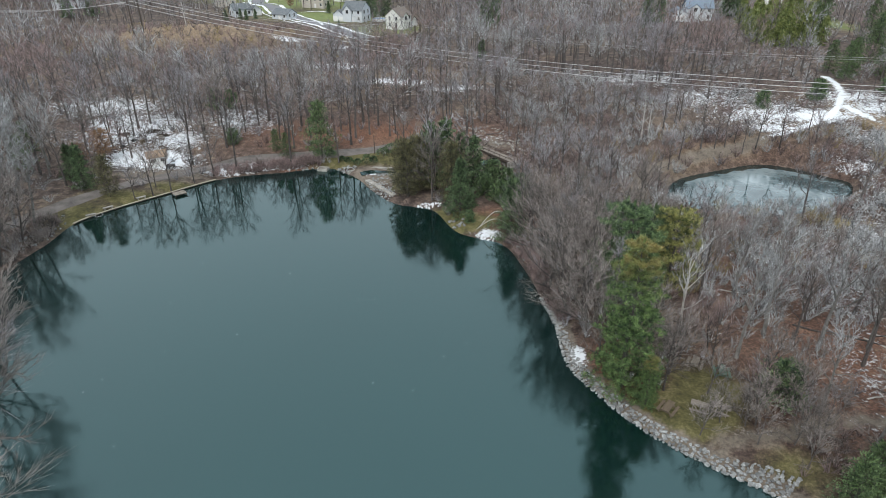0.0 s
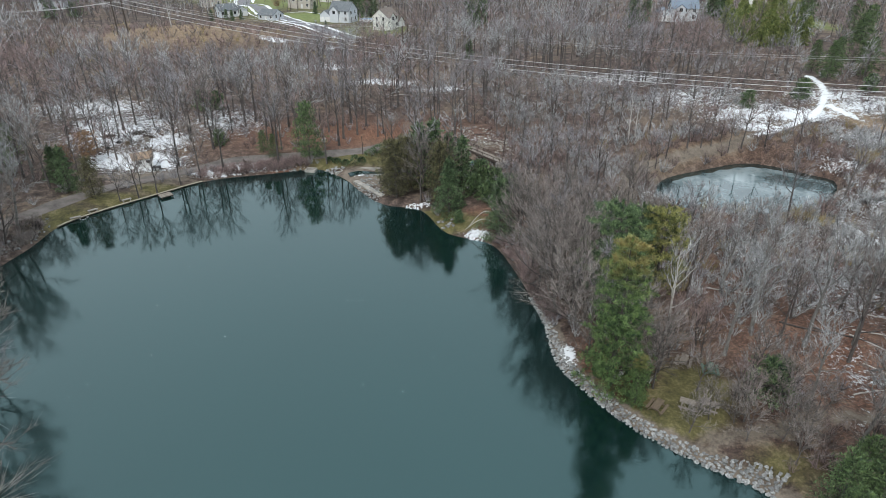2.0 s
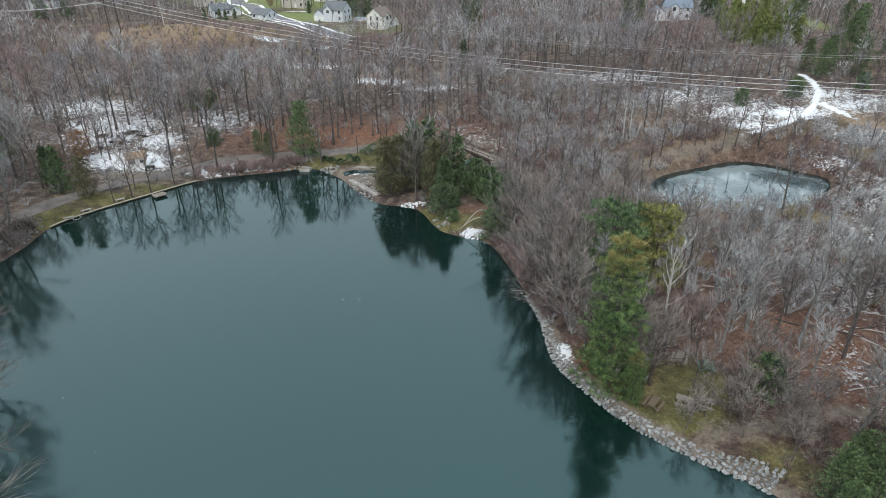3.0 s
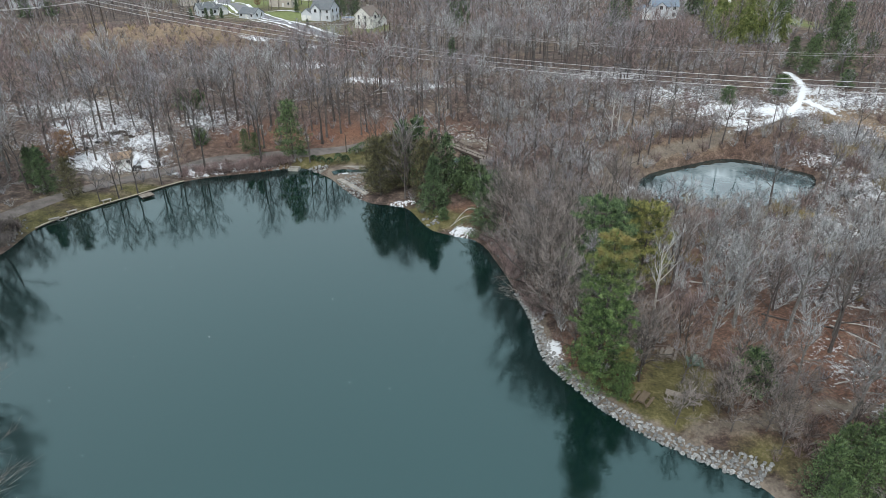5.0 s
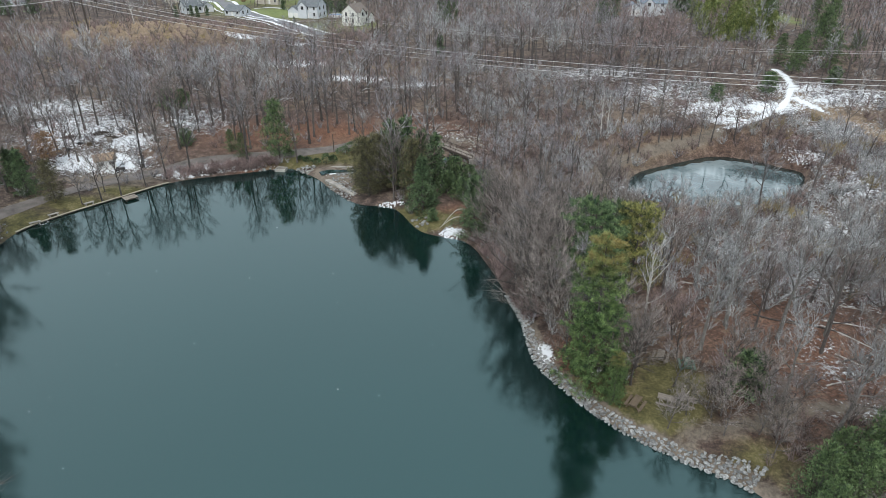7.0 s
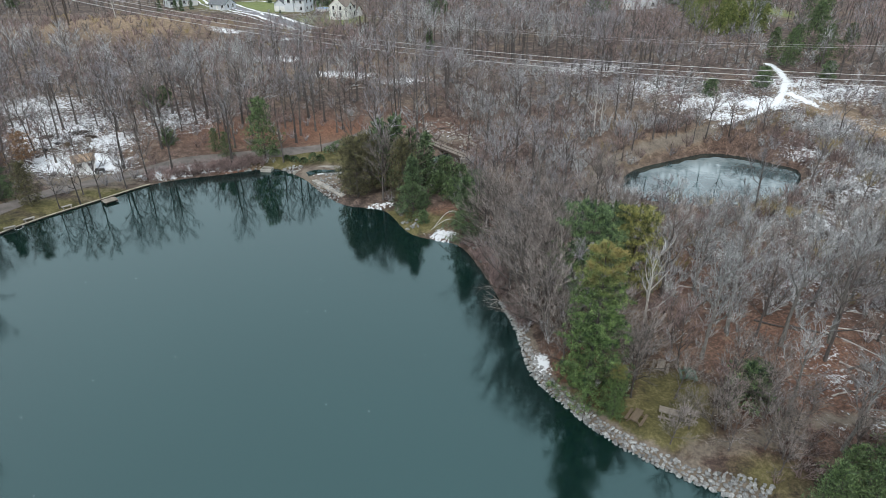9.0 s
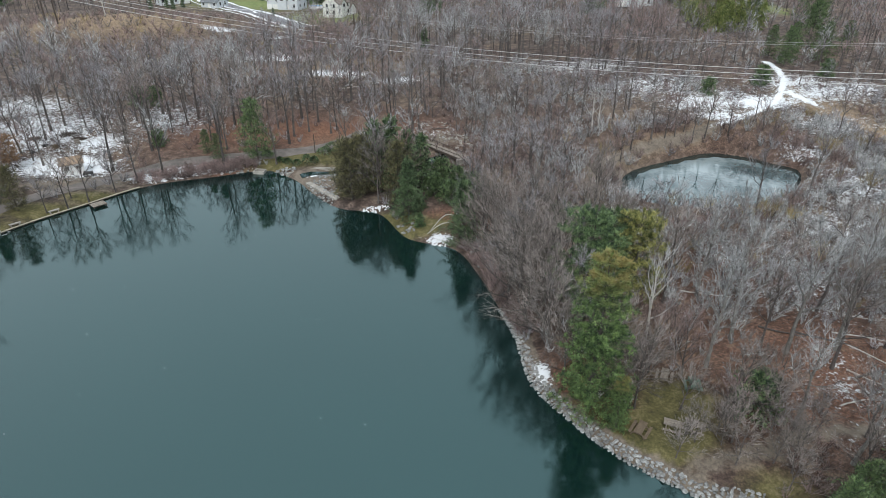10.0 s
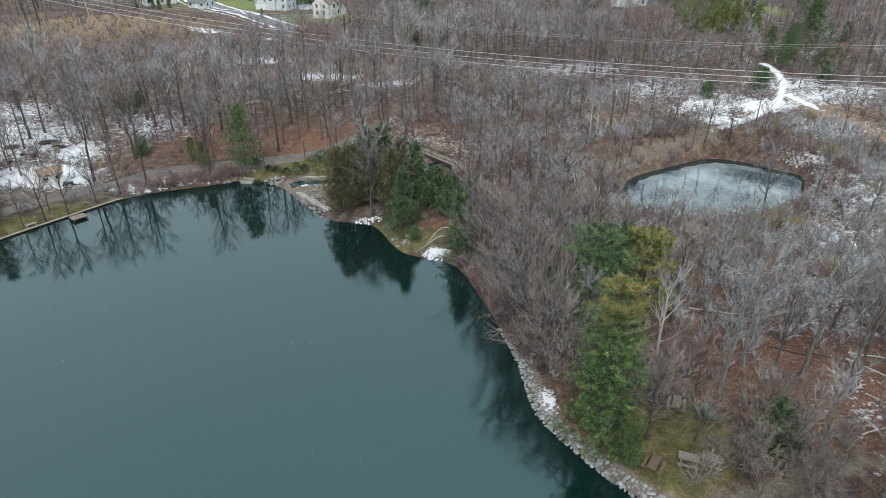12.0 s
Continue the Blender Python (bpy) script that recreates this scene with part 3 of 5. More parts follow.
# ---- trees ----
def tree_thing(name, wood, fine, bark, leaf, label, category="tree", crown="crown", limbs=False):
    """A tree or bush; limbs: each limb is a part of its own beside the trunk."""
    root = empty(name)
    if limbs:
        ends = wood.tubes[1:] + [(len(wood.v), len(wood.f))]
        for (v0, f0), (v1, f1) in zip(wood.tubes, ends):
            kind = "limb" if v0 else "trunk"
            put(kind, tri_mesh(kind, [tuple(v) for v in wood.v[v0:v1]], [tuple(i - v0 for i in f) for f in wood.f[f0:f1]], bark), root)
    else:
        put("trunk", tri_mesh("trunk", [tuple(v) for v in wood.v], wood.f, bark), root)
    put(crown, tri_mesh(crown, [tuple(v) for v in fine.v], fine.f, leaf), root)
    return tagged(root, label, category)


USED = set()


def plant(proto, x, y, s=1.0, rz=None, tilt=0.0, sink=0.0, lean=None):
    """Stands a copy of a tree on the ground; its first use is the tree itself."""
    rng = random.Random(int(x * 131 + y * 977))
    m = pose(x, y, height1(x, y) - sink, tilt * math.cos(x), tilt * math.sin(y), rng.uniform(0, 360) if rz is None else rz) @ Matrix.Scale(s, 4)
    if lean:
        m = pose(x, y, height1(x, y), lean[0], lean[1], 0) @ pose(0, 0, 0, 0, 0, rng.uniform(0, 360)) @ Matrix.Scale(s, 4)
    if proto.name not in USED:
        USED.add(proto.name)
        proto.matrix_basis = m
        return proto
    ob = copy_thing(proto, pose(0, 0, 0))
    ob.matrix_basis = m
    return ob


BARE = "tall leafless grey-brown tree standing in leaf litter"
near_trees = [tree_thing("bare_tree", *bare_tree(10 + i, h, sp, r, fk, lm, 9, 20, 0.026, rise=up), PALE_BARK if i == 2 else BARK, tw, lb)
              for i, (h, sp, r, fk, tw, lm, up, lb) in enumerate([
                  (14, 4.6, .19, .3, TWIG_TAN, 12, .12, BARE), (12.5, 4.2, .16, .25, TWIG, 12, .12, BARE), (15, 4.6, .24, .4, TWIG_PALE, 11, .05, "tall leafless tree with pale grey limbs"),
                  (10.5, 4.6, .13, .08, TWIG_TAN, 15, .2, "low-forking leafless tree with dense grey twigs"), (11, 5.2, .15, .12, TWIG_TAN, 13, .1, "spreading leafless tree with grey-tan twigs"),
                  (8, 3.8, .1, .08, TWIG_RED, 12, .15, "small leafless tree with reddish-brown twigs")])]
mid_geo = [bare_tree(40 + i, h, sp, r, fk, 10, 6, 11, 0.042, 4) for i, (h, sp, r, fk) in enumerate([
    (14.5, 4.8, .24, .42), (16, 5.2, .28, .45), (12.5, 4.4, .19, .36), (13, 5.0, .2, .32), (10, 4.2, .14, .2), (16.5, 5.0, .3, .48)])]
mid_trees = [tree_thing("bare_tree", w, f, BARK, tw, lb) for (w, f), tw, lb in zip(mid_geo, (TWIG_TAN, TWIG, TWIG_RED, TWIG_PALE, TWIG_RED, TWIG),
             (BARE, BARE, "leafless tree with reddish-brown twigs", "tall leafless tree with pale grey twigs", "small leafless tree with reddish-brown twigs", BARE))]

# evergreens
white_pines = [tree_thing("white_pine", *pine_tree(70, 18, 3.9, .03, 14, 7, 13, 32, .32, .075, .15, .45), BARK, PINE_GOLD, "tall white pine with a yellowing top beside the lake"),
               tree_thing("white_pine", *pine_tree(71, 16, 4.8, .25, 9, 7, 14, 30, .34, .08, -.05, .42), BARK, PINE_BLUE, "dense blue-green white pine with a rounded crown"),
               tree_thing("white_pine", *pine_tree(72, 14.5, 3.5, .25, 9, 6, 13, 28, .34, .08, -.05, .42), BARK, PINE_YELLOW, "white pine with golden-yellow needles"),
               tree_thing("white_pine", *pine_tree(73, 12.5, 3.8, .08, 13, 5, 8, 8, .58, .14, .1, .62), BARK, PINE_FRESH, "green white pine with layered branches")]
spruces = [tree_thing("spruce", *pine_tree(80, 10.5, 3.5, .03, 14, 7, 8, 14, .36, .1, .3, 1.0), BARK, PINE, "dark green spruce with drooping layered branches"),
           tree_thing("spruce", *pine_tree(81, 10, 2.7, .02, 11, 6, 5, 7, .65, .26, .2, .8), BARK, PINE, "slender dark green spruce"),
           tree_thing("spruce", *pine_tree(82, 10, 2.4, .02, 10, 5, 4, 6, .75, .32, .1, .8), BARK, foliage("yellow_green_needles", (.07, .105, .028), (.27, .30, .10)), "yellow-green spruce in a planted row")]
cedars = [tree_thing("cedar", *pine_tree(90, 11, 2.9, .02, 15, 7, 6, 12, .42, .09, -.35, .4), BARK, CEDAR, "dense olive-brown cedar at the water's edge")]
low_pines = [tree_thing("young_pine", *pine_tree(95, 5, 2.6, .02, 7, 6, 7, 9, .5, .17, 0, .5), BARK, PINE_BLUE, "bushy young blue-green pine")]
birches = [tree_thing("birch", *bare_tree(101, 13, 4.6, .2, .3, 9, 7, 9, .024, 6, .08, rise=.3), BIRCH, TWIG_PALE, "white-barked birch with bare pale branches", limbs=True)]

KEEP = [(-13, 120, 5), (-13, 112, 6), (5.5, 94.5, 6), (-57, 118, 5), (11, 120, 6), (-17, 124, 5)]


def solo(proto, x, y, s=1.0, r=2.5, **kw):
    KEEP.append((x, y, r))
    return plant(proto, x, y, s, **kw)


solo(white_pines[0], 19.3, 52.0, 1.0, 4)
solo(white_pines[0], 21.0, 48.9, .36, 2)
solo(white_pines[1], 22.3, 65.0, 1.0, 4)
solo(white_pines[1], 26.5, 69.5, .85, 3)
solo(white_pines[2], 28.4, 66.5, 1.0, 3)
solo(white_pines[3], -25.9, 125.9, 1.0, 3)
for x, y, s in ((-33.5, 126, .45), (-36.5, 129, .4), (34.0, 35.0, .56), (36.4, 34.0, .62), (36.8, 37.2, .5), (39.2, 36.0, .68), (42.5, 38.0, .7), (33.2, 32.5, .5), (47, 39.5, .7), (111.9, 172.6, .85), (118, 180, .85), (125, 176, .9),
                (130, 190, 1.2), (142, 205, 1.2), (150, 225, 1.1), (114, 184, .75), (136, 182, .8), (135, 230, 1.3)):
    solo(white_pines[3], x, y, s)
solo(spruces[0], 3.0, 97.6, 1.0, 3)
solo(spruces[0], 10.9, 88.3, 1.02, 2.5)
solo(spruces[0], 3.5, 112, 1.0)
solo(spruces[1], 0.5, 110, 1.3)
solo(spruces[1], -2.5, 112, 1.2)
solo(spruces[1], 5.8, 108.5, 1.0)
solo(spruces[0], -68, 108.3, .85, 3)
solo(spruces[0], -72, 112, .7, 3)
solo(cedars[0], -61.9, 105.4, .72, 2)
solo(cedars[0], -6.5, 105.5, 1.0, 2)
solo(cedars[0], -4.4, 107.5, 1.0, 2)
solo(cedars[0], -7.8, 108.5, .9, 2)
solo(cedars[0], 1.5, 103.2, 1.0, 2)
for x, y, s in ((9.4, 109.9, 1.0), (12, 107, .9), (14.5, 104.5, .9), (8, 105, .8), (10.5, 101.5, .8), (81.4, 154.5, .85), (96.4, 157, 1.0), (116, 160, .9), (33, 83, .8), (-58.5, 158, 1.0), (-55.5, 160, .9), (-47, 133, .7), (27, 92, .9), (5.0, 100.5, .5),
                (34.5, 48.8, .95), (36.5, 50.5, .7), (4.6, 93.8, .42)):
    solo(low_pines[0], x, y, s, 2)
solo(birches[0], 28.2, 60.3, 1.0, 3)
solo(birches[0], 45.4, 135.1, .85, 3)
solo(birches[0], 47.3, 136.4, .75, 2)
solo(birches[0], -104, 262, .9, 3)
for i in range(7):
    for j in range(6):
        solo(spruces[2], 111 + i * 2.6 + j * (3.9 + .35 * i), 219 + i * 9 + 2.4 * ((j * 3 + i) % 3), .85 + .3 * ((i * 7 + j * 5) % 4) / 4, 3)
for x, y, s in ((20, 300, 1.6), (25, 306, 1.5), (88, 278, 1.4), (96, 286, 1.3), (128, 292, 1.7), (180, 336, 1.5), (142, 312, 1.4), (-36, 335, 1.6), (-41, 338, 1.5), (-30, 340, 1.7), (-190, 330, 1.4), (-180, 336, 1.5), (-60, 345, .6),
                (-100, 322, .5), (-96, 318, .5), (-92, 320, .45), (-106, 318, .5), (14, 225, .7), (130, 285, 1.3), (-48, 300, .3)):
    solo(spruces[1], x, y, s)
oaks = [tree_thing("brown_leaved_oak", *pine_tree(97, 8, 3.0, .25, 8, 6, 6, 7, .4, .2, -.3, .3), BARK, BROWN_LEAF, "small oak still holding withered brown leaves")]
for x, y, s in ((-70.8, 122.5, .85), (-85, 367, .8), (93, 264, .9), (-73.5, 119, .6)):
    solo(oaks[0], x, y, s)
g = shrub(170, 2.6, 2.6, 70, 12, .045)
w = shrub(171, 1.6, 1.2, 14, 0, .08)
straw = tree_thing("yellow_shrub", w, g, BARK, foliage("straw_twigs_pale", (.20, .155, .07), (.46, .37, .18)), "rounded straw-yellow bare shrub in the thicket", "shrub", "crown")
for x, y, s in ((65.8, 97.5, 1.1), (90.5, 119.5, 1.3), (69.5, 96, .8), (56, 101, .7)):
    solo(straw, x, y, s)
for k, x, y, s in ((0, 57, 129.6, .72), (2, 60.5, 130.6, .8), (2, 63.2, 131.6, .7), (0, 70.5, 132.2, .8), (2, 75.5, 131.6, .75), (0, 67, 130.9, .7), (0, 51, 125.6, .62), (3, 47.5, 121.6, .6), (2, 66, 133.4, .55), (4, 82.5, 126.5, .6)):
    solo(mid_trees[k], x, y, s, 2)
# bare trees that stand out along the banks
for k, x, y, s, tl in ((4, 15.9, 66.0, 1.15, 6), (3, 14.6, 72.0, 1.2, 6), (4, 14.5, 77.5, 1.0, 6), (3, 17.5, 61.5, 1.0, 5), (4, 19.0, 70.5, 1.2, 4), (3, 13.6, 83.5, 1.0, 6), (4, 17, 80, 1.1, 3), (3, 18, 56.8, .8, 5), (1, 16.8, 74.2, 1.1, 4), (0, 18.6, 66.6, 1.0, 4), (3, 16.8, 69.2, 1.15, 5), (1, 20.6, 62.0, 1.0, 3), (4, 16.0, 81.6, 1.1, 4), (3, 14.4, 88.6, 1.0, 4), (0, 20.4, 76.2, 1.05, 3), (1, 22.4, 72.2, 1.05, 3), (0, 19.4, 84.4, 1.0, 3), (3, 17.4, 63.6, 1.05, 5), (3, 15.6, 85.4, 1.05, 5),
                       (4, -2.0, 103.8, 1.08, 2), (0, -61.5, 64, 1.0, 4), (4, -66, 70, 1.05, 4), (1, -68.5, 77, 1.0, 6), (0, -68, 85, 1.0, 5),
                       (3, -70, 83, .9, 5), (3, 23, 56, .9, 4), (3, 25, 53.5, .8, 4), (1, 21.5, 59, .9, 3), (4, 33, 49.5, .8, 3), (1, 42.5, 89.5, .8, 3), (2, 33.5, 56, .9, 2), (2, 39, 61, 1.0, 3), (2, 44, 58, 1.05, 2),
                       (0, 47.5, 55, 1.0, 2), (2, 50, 58, 1.1, 2), (0, 53, 53, 1.0, 3), (2, 38, 46.8, .75, 4), (4, 41.5, 38.5, .75, 3), (3, 25.2, 44.6, .45, 6), (4, 28.0, 50.2, .55, 5), (4, 31, 45.6, .55, 4), (2, 40.5, 42.0, .85, 3), (4, 30.2, 43.2, .5, 5), (3, 33.6, 43.0, .55, 4), (4, 36.5, 43.6, .6, 4), (4, 39.5, 40, .6, 4), (3, 29.9, 45.4, .42, 6), (4, 33.4, 40.2, .45, 5), (4, 44, 45, .9, 3), (3, 35.5, 46.6, .6, 4), (4, 36, 48.3, .7, 4), (5, 27, 56, .9, 4), (5, 31, 58, .9, 4), (3, 20.6, 55.2, .8, 6), (0, -55, 107.5, .75, 2), (0, -52.5, 109.9, .8, 2), (1, -57.6, 105.6, .65, 2), (1, -49.5, 114, .8, 2), (0, -46.7, 117.6, .9, 2)):
    solo(near_trees[k], x, y, s, 2.2, tilt=tl)
for k, x, y, s in ((4, 23.6, 50.9, .75), (3, 22.2, 53.0, .7), (4, 27.6, 46.0, .42), (3, 30.0, 46.6, .45), (5, 31.8, 47.4, .7), (3, 34.6, 41.8, .5)):
    solo(near_trees[k], x, y, s, 1.2, tilt=5)


for k, x, y, s, ry in ((4, -51.0, 53.0, 1.1, 22), (0, -52.5, 57.5, 1.0, 20), (4, -45.0, 43.5, 1.15, 22), (1, -47.5, 47.5, 1.1, 20), (3, -39.5, 32.5, 1.1, 24), (4, -38.5, 28, 1.1, 22), (0, -66.5, 80, 1.1, 18), (4, -67, 87, 1.1, 14),
                       (2, -68, 92, 1.0, 10), (2, -70, 86, 1.1, 6), (2, -72, 93, 1.05, 5), (2, -76, 99, 1.1, 3), (2, -75, 88, 1.0, 5), (4, -78, 94, 1.2, 3), (2, -72, 80, 1.1, 6), (4, -81, 101, 1.2, 2), (2, -79, 106, 1.1, 2)):
    solo(near_trees[k], x, y, s, 2.0, lean=(0, ry))


for k, x, y, s in ((2, -83, 112, 1.1), (2, -87, 106, 1.2), (2, -90, 115, 1.15), (2, -94, 122, 1.15), (2, -86, 120, 1.1), (2, -98, 113, 1.2), (2, -80, 118, 1.0), (2, -92, 101, 1.2), (2, -100, 126, 1.1), (2, -88, 96, 1.1), (2, -77, 113, .9), (2, -83, 105, 1.1), (2, -80, 110, 1.0)):
    solo(near_trees[k], x, y, s, 2.0, tilt=3)
for x, y, s in ((-84, 116, .62), (-92, 110, .7), (-97, 119, .75), (-88, 125, .6)):
    solo(white_pines[3], x, y, s, 2)


def clear_of(x, y):
    return all((x - a) ** 2 + (y - b) ** 2 > r * r for a, b, r in KEEP)


# the woods
rng = random.Random(5)
gx, gy = np.meshgrid(np.arange(-128, 135, 4.3), np.arange(33, 238, 4.3))
px = gx.ravel() + np.random.uniform(-1.9, 1.9, gx.size)
py = gy.ravel() + np.random.uniform(-1.9, 1.9, gx.size)
d_lake, d_pond = signed(px, py, LAKE), signed(px, py, POND)
d_road = np.minimum.reduce([dist_line(px, py, GRAVEL_ROAD), dist_line(px, py, TRACK), dist_line(px, py, TRACK_EAST), dist_line(px, py, PATH_RIGHT)])
cut = np.abs((px + 9) * 0.45 + (py - 203) * 0.893)
dens = np.where(cut < 13, .12, .62)
dens = np.where((py > 122) & (py < 175) & (px < 30), dens * .8, dens)
dens = np.where((px < -50) & (py > 168), dens * .55, dens)
dens = np.where((px > 36) & (py > 72) & (py < 138), .15, dens)
dens = dens * (1 - .9 * blobs(px, py, [(95, 146, 16, 12, 1), (-62, 121, 9, 6, 1), (-17, 123, 9, 5, 1), (3, 96, 7, 6, 1), (24, 48, 6, 5, 1), (-57, 106, 9, 4, 1), (10, 121, 9, 9, 1.1), (11, 112, 8, 7, 1.1), (-95, 250, 36, 24, 1.1), (-60, 232, 26, 12, .7), (-85, 228, 32, 12, .85), (-14, 112, 8, 8, 1),
                                       (75, 147, 32, 16, 1.06), (62, 116, 20, 16, .8), (48, 56, 9, 8, .85), (100, 186, 16, 9, .75), (-16, 190, 13, 7, .95), (3, 178, 10, 6, .8), (-34, 212, 16, 9, .8), (-110, 236, 60, 26, 1.1), (-60, 224, 40, 16, .8), (110, 198, 20, 24, 1.1), (122, 218, 18, 20, 1.0)]))
dens = np.where((px < -45) & (py < 112), dens * .8, dens)
dens = np.where((d_lake < 14) & (py > 115) & (px < -18) & (px > -56), .7, dens)
in_view = np.abs(px) < 0.78 * py + 22
ok = (d_lake > 1.6) & (d_pond > 1.5) & (d_road > 3.0) & (np.random.uniform(size=px.size) < dens) & in_view
spots = sorted((y * y + x * x * .6, x, y) for x, y in zip(px[ok], py[ok]) if clear_of(x, y))
rest = [[], [], []]
for n, (_, x, y) in enumerate(spots):
    low = 36 < x and 72 < y < 138
    if n < 235:
        if y < 95:
            k = rng.choices(range(6), (1, 2, 1, 4, 4, 3) if low else (3, 3, 2, 3, 3, 3))[0]
            plant(near_trees[k], x, y, rng.uniform(.5, .8) if low else rng.uniform(.65, 1.0), tilt=rng.uniform(0, 5))
        else:
            plant(mid_trees[rng.randrange(6)], x, y, rng.uniform(.5, .85) if x > 14 else rng.uniform(.75, 1.1), tilt=rng.uniform(0, 4))
    else:
        k = min(max(int((noise.noise(Vector((x * .03, y * .03, 3))) + .5 + rng.uniform(-.3, .3)) * 3), 0), 2)
        short = (1 - .5 * float(step(170, 200, y)) * float(step(-30, -55, x))) * (1 - .3 * float(step(14, 24, x)) * float(step(185, 165, y)))
        rest[k].append((x, y, height1(x, y), rng.uniform(.45, .75) if low else rng.uniform(.7, 1.1) * short))


def scatter(name, geos, places, mats, label, category, rng):
    """Many alike plants as one mesh; geos: pairs of wood and twigs, or twigs alone."""
    packs = []
    for g in geos:
        g = g if isinstance(g, tuple) else (None, g)
        v = [tuple(p) for h in g if h for p in h.v]
        n = len(g[0].v) if g[0] else 0
        f = (g[0].f if g[0] else []) + [tuple(i + n for i in t) for t in g[1].f]
        idx = [0] * (len(g[0].f) if g[0] else 0) + [len(mats) - 1] * len(g[1].f)
        packs.append((np.array(v, np.float32), np.array(f, np.int32), np.array(idx, np.int32)))
    vs, fs, ms, n = [], [], [], 0
    for x, y, z, s in places:
        v, f, idx = packs[rng.randrange(len(packs))]
        a = rng.uniform(0, 6.28)
        c, q = math.cos(a) * s, math.sin(a) * s
        vs.append(np.stack([v[:, 0] * c - v[:, 1] * q + x, v[:, 0] * q + v[:, 1] * c + y, v[:, 2] * s + z], 1))
        fs.append(f + n)
        ms.append(idx)
        n += len(v)
    me = tri_mesh(name, np.concatenate(vs), np.concatenate(fs), mats[0])
    for m in mats[1:]:
        me.materials.append(m)
    me.polygons.foreach_set("material_index", np.concatenate(ms))
    return tagged(new(name, me), label, category, kind="stuff")


for row, mt, lb in zip(rest, (TWIG_RED, TWIG, TWIG_PALE), ("woods of leafless trees with reddish twigs", "woods of leafless grey-brown trees", "woods of leafless trees with pale twigs")):
    if row:
        scatter("woods", mid_geo, row, (BARK, mt), lb, "woods", rng)

# far woods, out to the end of sight
gx, gy = np.meshgrid(np.arange(-420, 430, 7.0), np.arange(150, 640, 7.0))
px = gx.ravel() + np.random.uniform(-3, 3, gx.size)
py = gy.ravel() + np.random.uniform(-3, 3, gx.size)
cut = np.abs((px + 9) * 0.45 + (py - 203) * 0.893)
open_land = blobs(px, py, [(-58, 335, 30, 20, 1.6), (-100, 372, 20, 30, 1.6), (-25, 288, 16, 14, 1.3), (-112, 430, 40, 30, 1.5), (-95, 252, 36, 26, 1.25), (107, 256, 13, 24, 1.7), (153, 284, 14, 24, 1.7), (136, 246, 22, 36, 1.5), (162, 312, 14, 26, 1.7), (112, 280, 12, 18, 1.7), (-45, 275, 22, 18, 1.5), (110, 245, 14, 14, 1), (-70, 310, 34, 20, 1.6), (-60, 250, 50, 14, .8), (-95, 300, 20, 25, 1.0), (-108, 268, 46, 24, 1.5), (-140, 256, 26, 16, .9), (-42, 248, 22, 14, 1.1)])
ok = ((py > 238) | (px < -128) | (px > 134)) & (np.abs(px) < 0.8 * py + 40) & (cut > 12) & (dist_line(px, py, STREET) > 9) & (np.random.uniform(size=px.size) > open_land)
far = [bare_tree(120 + i, h, sp, .16, fk, 6, 3, 6, .10, 3, cheap=True) for i, (h, sp, fk) in enumerate([(14, 4.6, .3), (16, 4.8, .35), (12, 4.4, .2), (15, 5.2, .3)])]
pz = height(px[ok], py[ok])
split = [[], [], []]
for x, y, z in zip(px[ok], py[ok], pz):
    k = min(max(int((noise.noise(Vector((x * .015, y * .015, 3))) + .5 + rng.uniform(-.25, .25)) * 3), 0), 2)
    short = 1 - .5 * float(step(-130, -110, x)) * float(step(0, -15, x)) * float(step(330, 290, y))
    split[k].append((x, y, z, rng.uniform(.75, 1.15) * short))
for row, mt, lb in zip(split, (TWIG_RED, TWIG, TWIG_PALE), ("reddish leafless woods far off", "grey leafless woods far off", "pale leafless woods far off")):
    if row:
        scatter("far_woods", far, row, (BARK, mt), lb, "woods", rng)

# brush and undergrowth
gx, gy = np.meshgrid(np.arange(-100, 130, 2.1), np.arange(33, 215, 2.1))
px = gx.ravel() + np.random.uniform(-1, 1, gx.size)
py = gy.ravel() + np.random.uniform(-1, 1, gx.size)
d_lake, d_pond = signed(px, py, LAKE), signed(px, py, POND)
d_road = np.minimum.reduce([dist_line(px, py, GRAVEL_ROAD), dist_line(px, py, TRACK), dist_line(px, py, TRACK_EAST), dist_line(px, py, PATH_RIGHT)])
cut = np.abs((px + 9) * 0.45 + (py - 203) * 0.893)
low = (px > 34) & (py > 62) & (py < 138)
dens = np.where(low, .95, .22)
dens = np.where((px > 14) & (px < 50) & (py > 96) & (py < 180), .6, dens)
dens = np.where((cut < 14), .45, dens)
dens = np.where((px > 12) & (py < 100) & ~low, .42, dens)
dens = np.where((d_lake < 4) & (px > 8) & (py > 60), .8, dens)
dens = np.where((d_lake < 5) & (px < -20) & (py > 115), .9, dens)
dens = np.where((d_lake < 6) & (px < -55) & (py < 96), .7, dens)
dens = np.where(d_pond < 9, .95, dens)
dens = np.where((px > 27) & (py < 52), .75, dens)
dens *= 1 - np.clip(blobs(px, py, [(95, 147, 14, 8, 1), (-62, 121, 9, 6, 1), (-17, 123, 9, 5, 1.2), (2, 95, 6, 3, 1.3), (7, 90, 3, 3, 1.2), (24, 47, 6, 4, 1.2), (-57, 106, 10, 4, 1.3), (-64, 98, 5, 7, 1), (28, 52, 5, 4, 1), (-14, 113, 6, 9, 1.3), (-18, 138, 25, 8, .5), (26, 42, 3, 3, .8), (48, 56, 8, 7, .8)]), 0, 1)
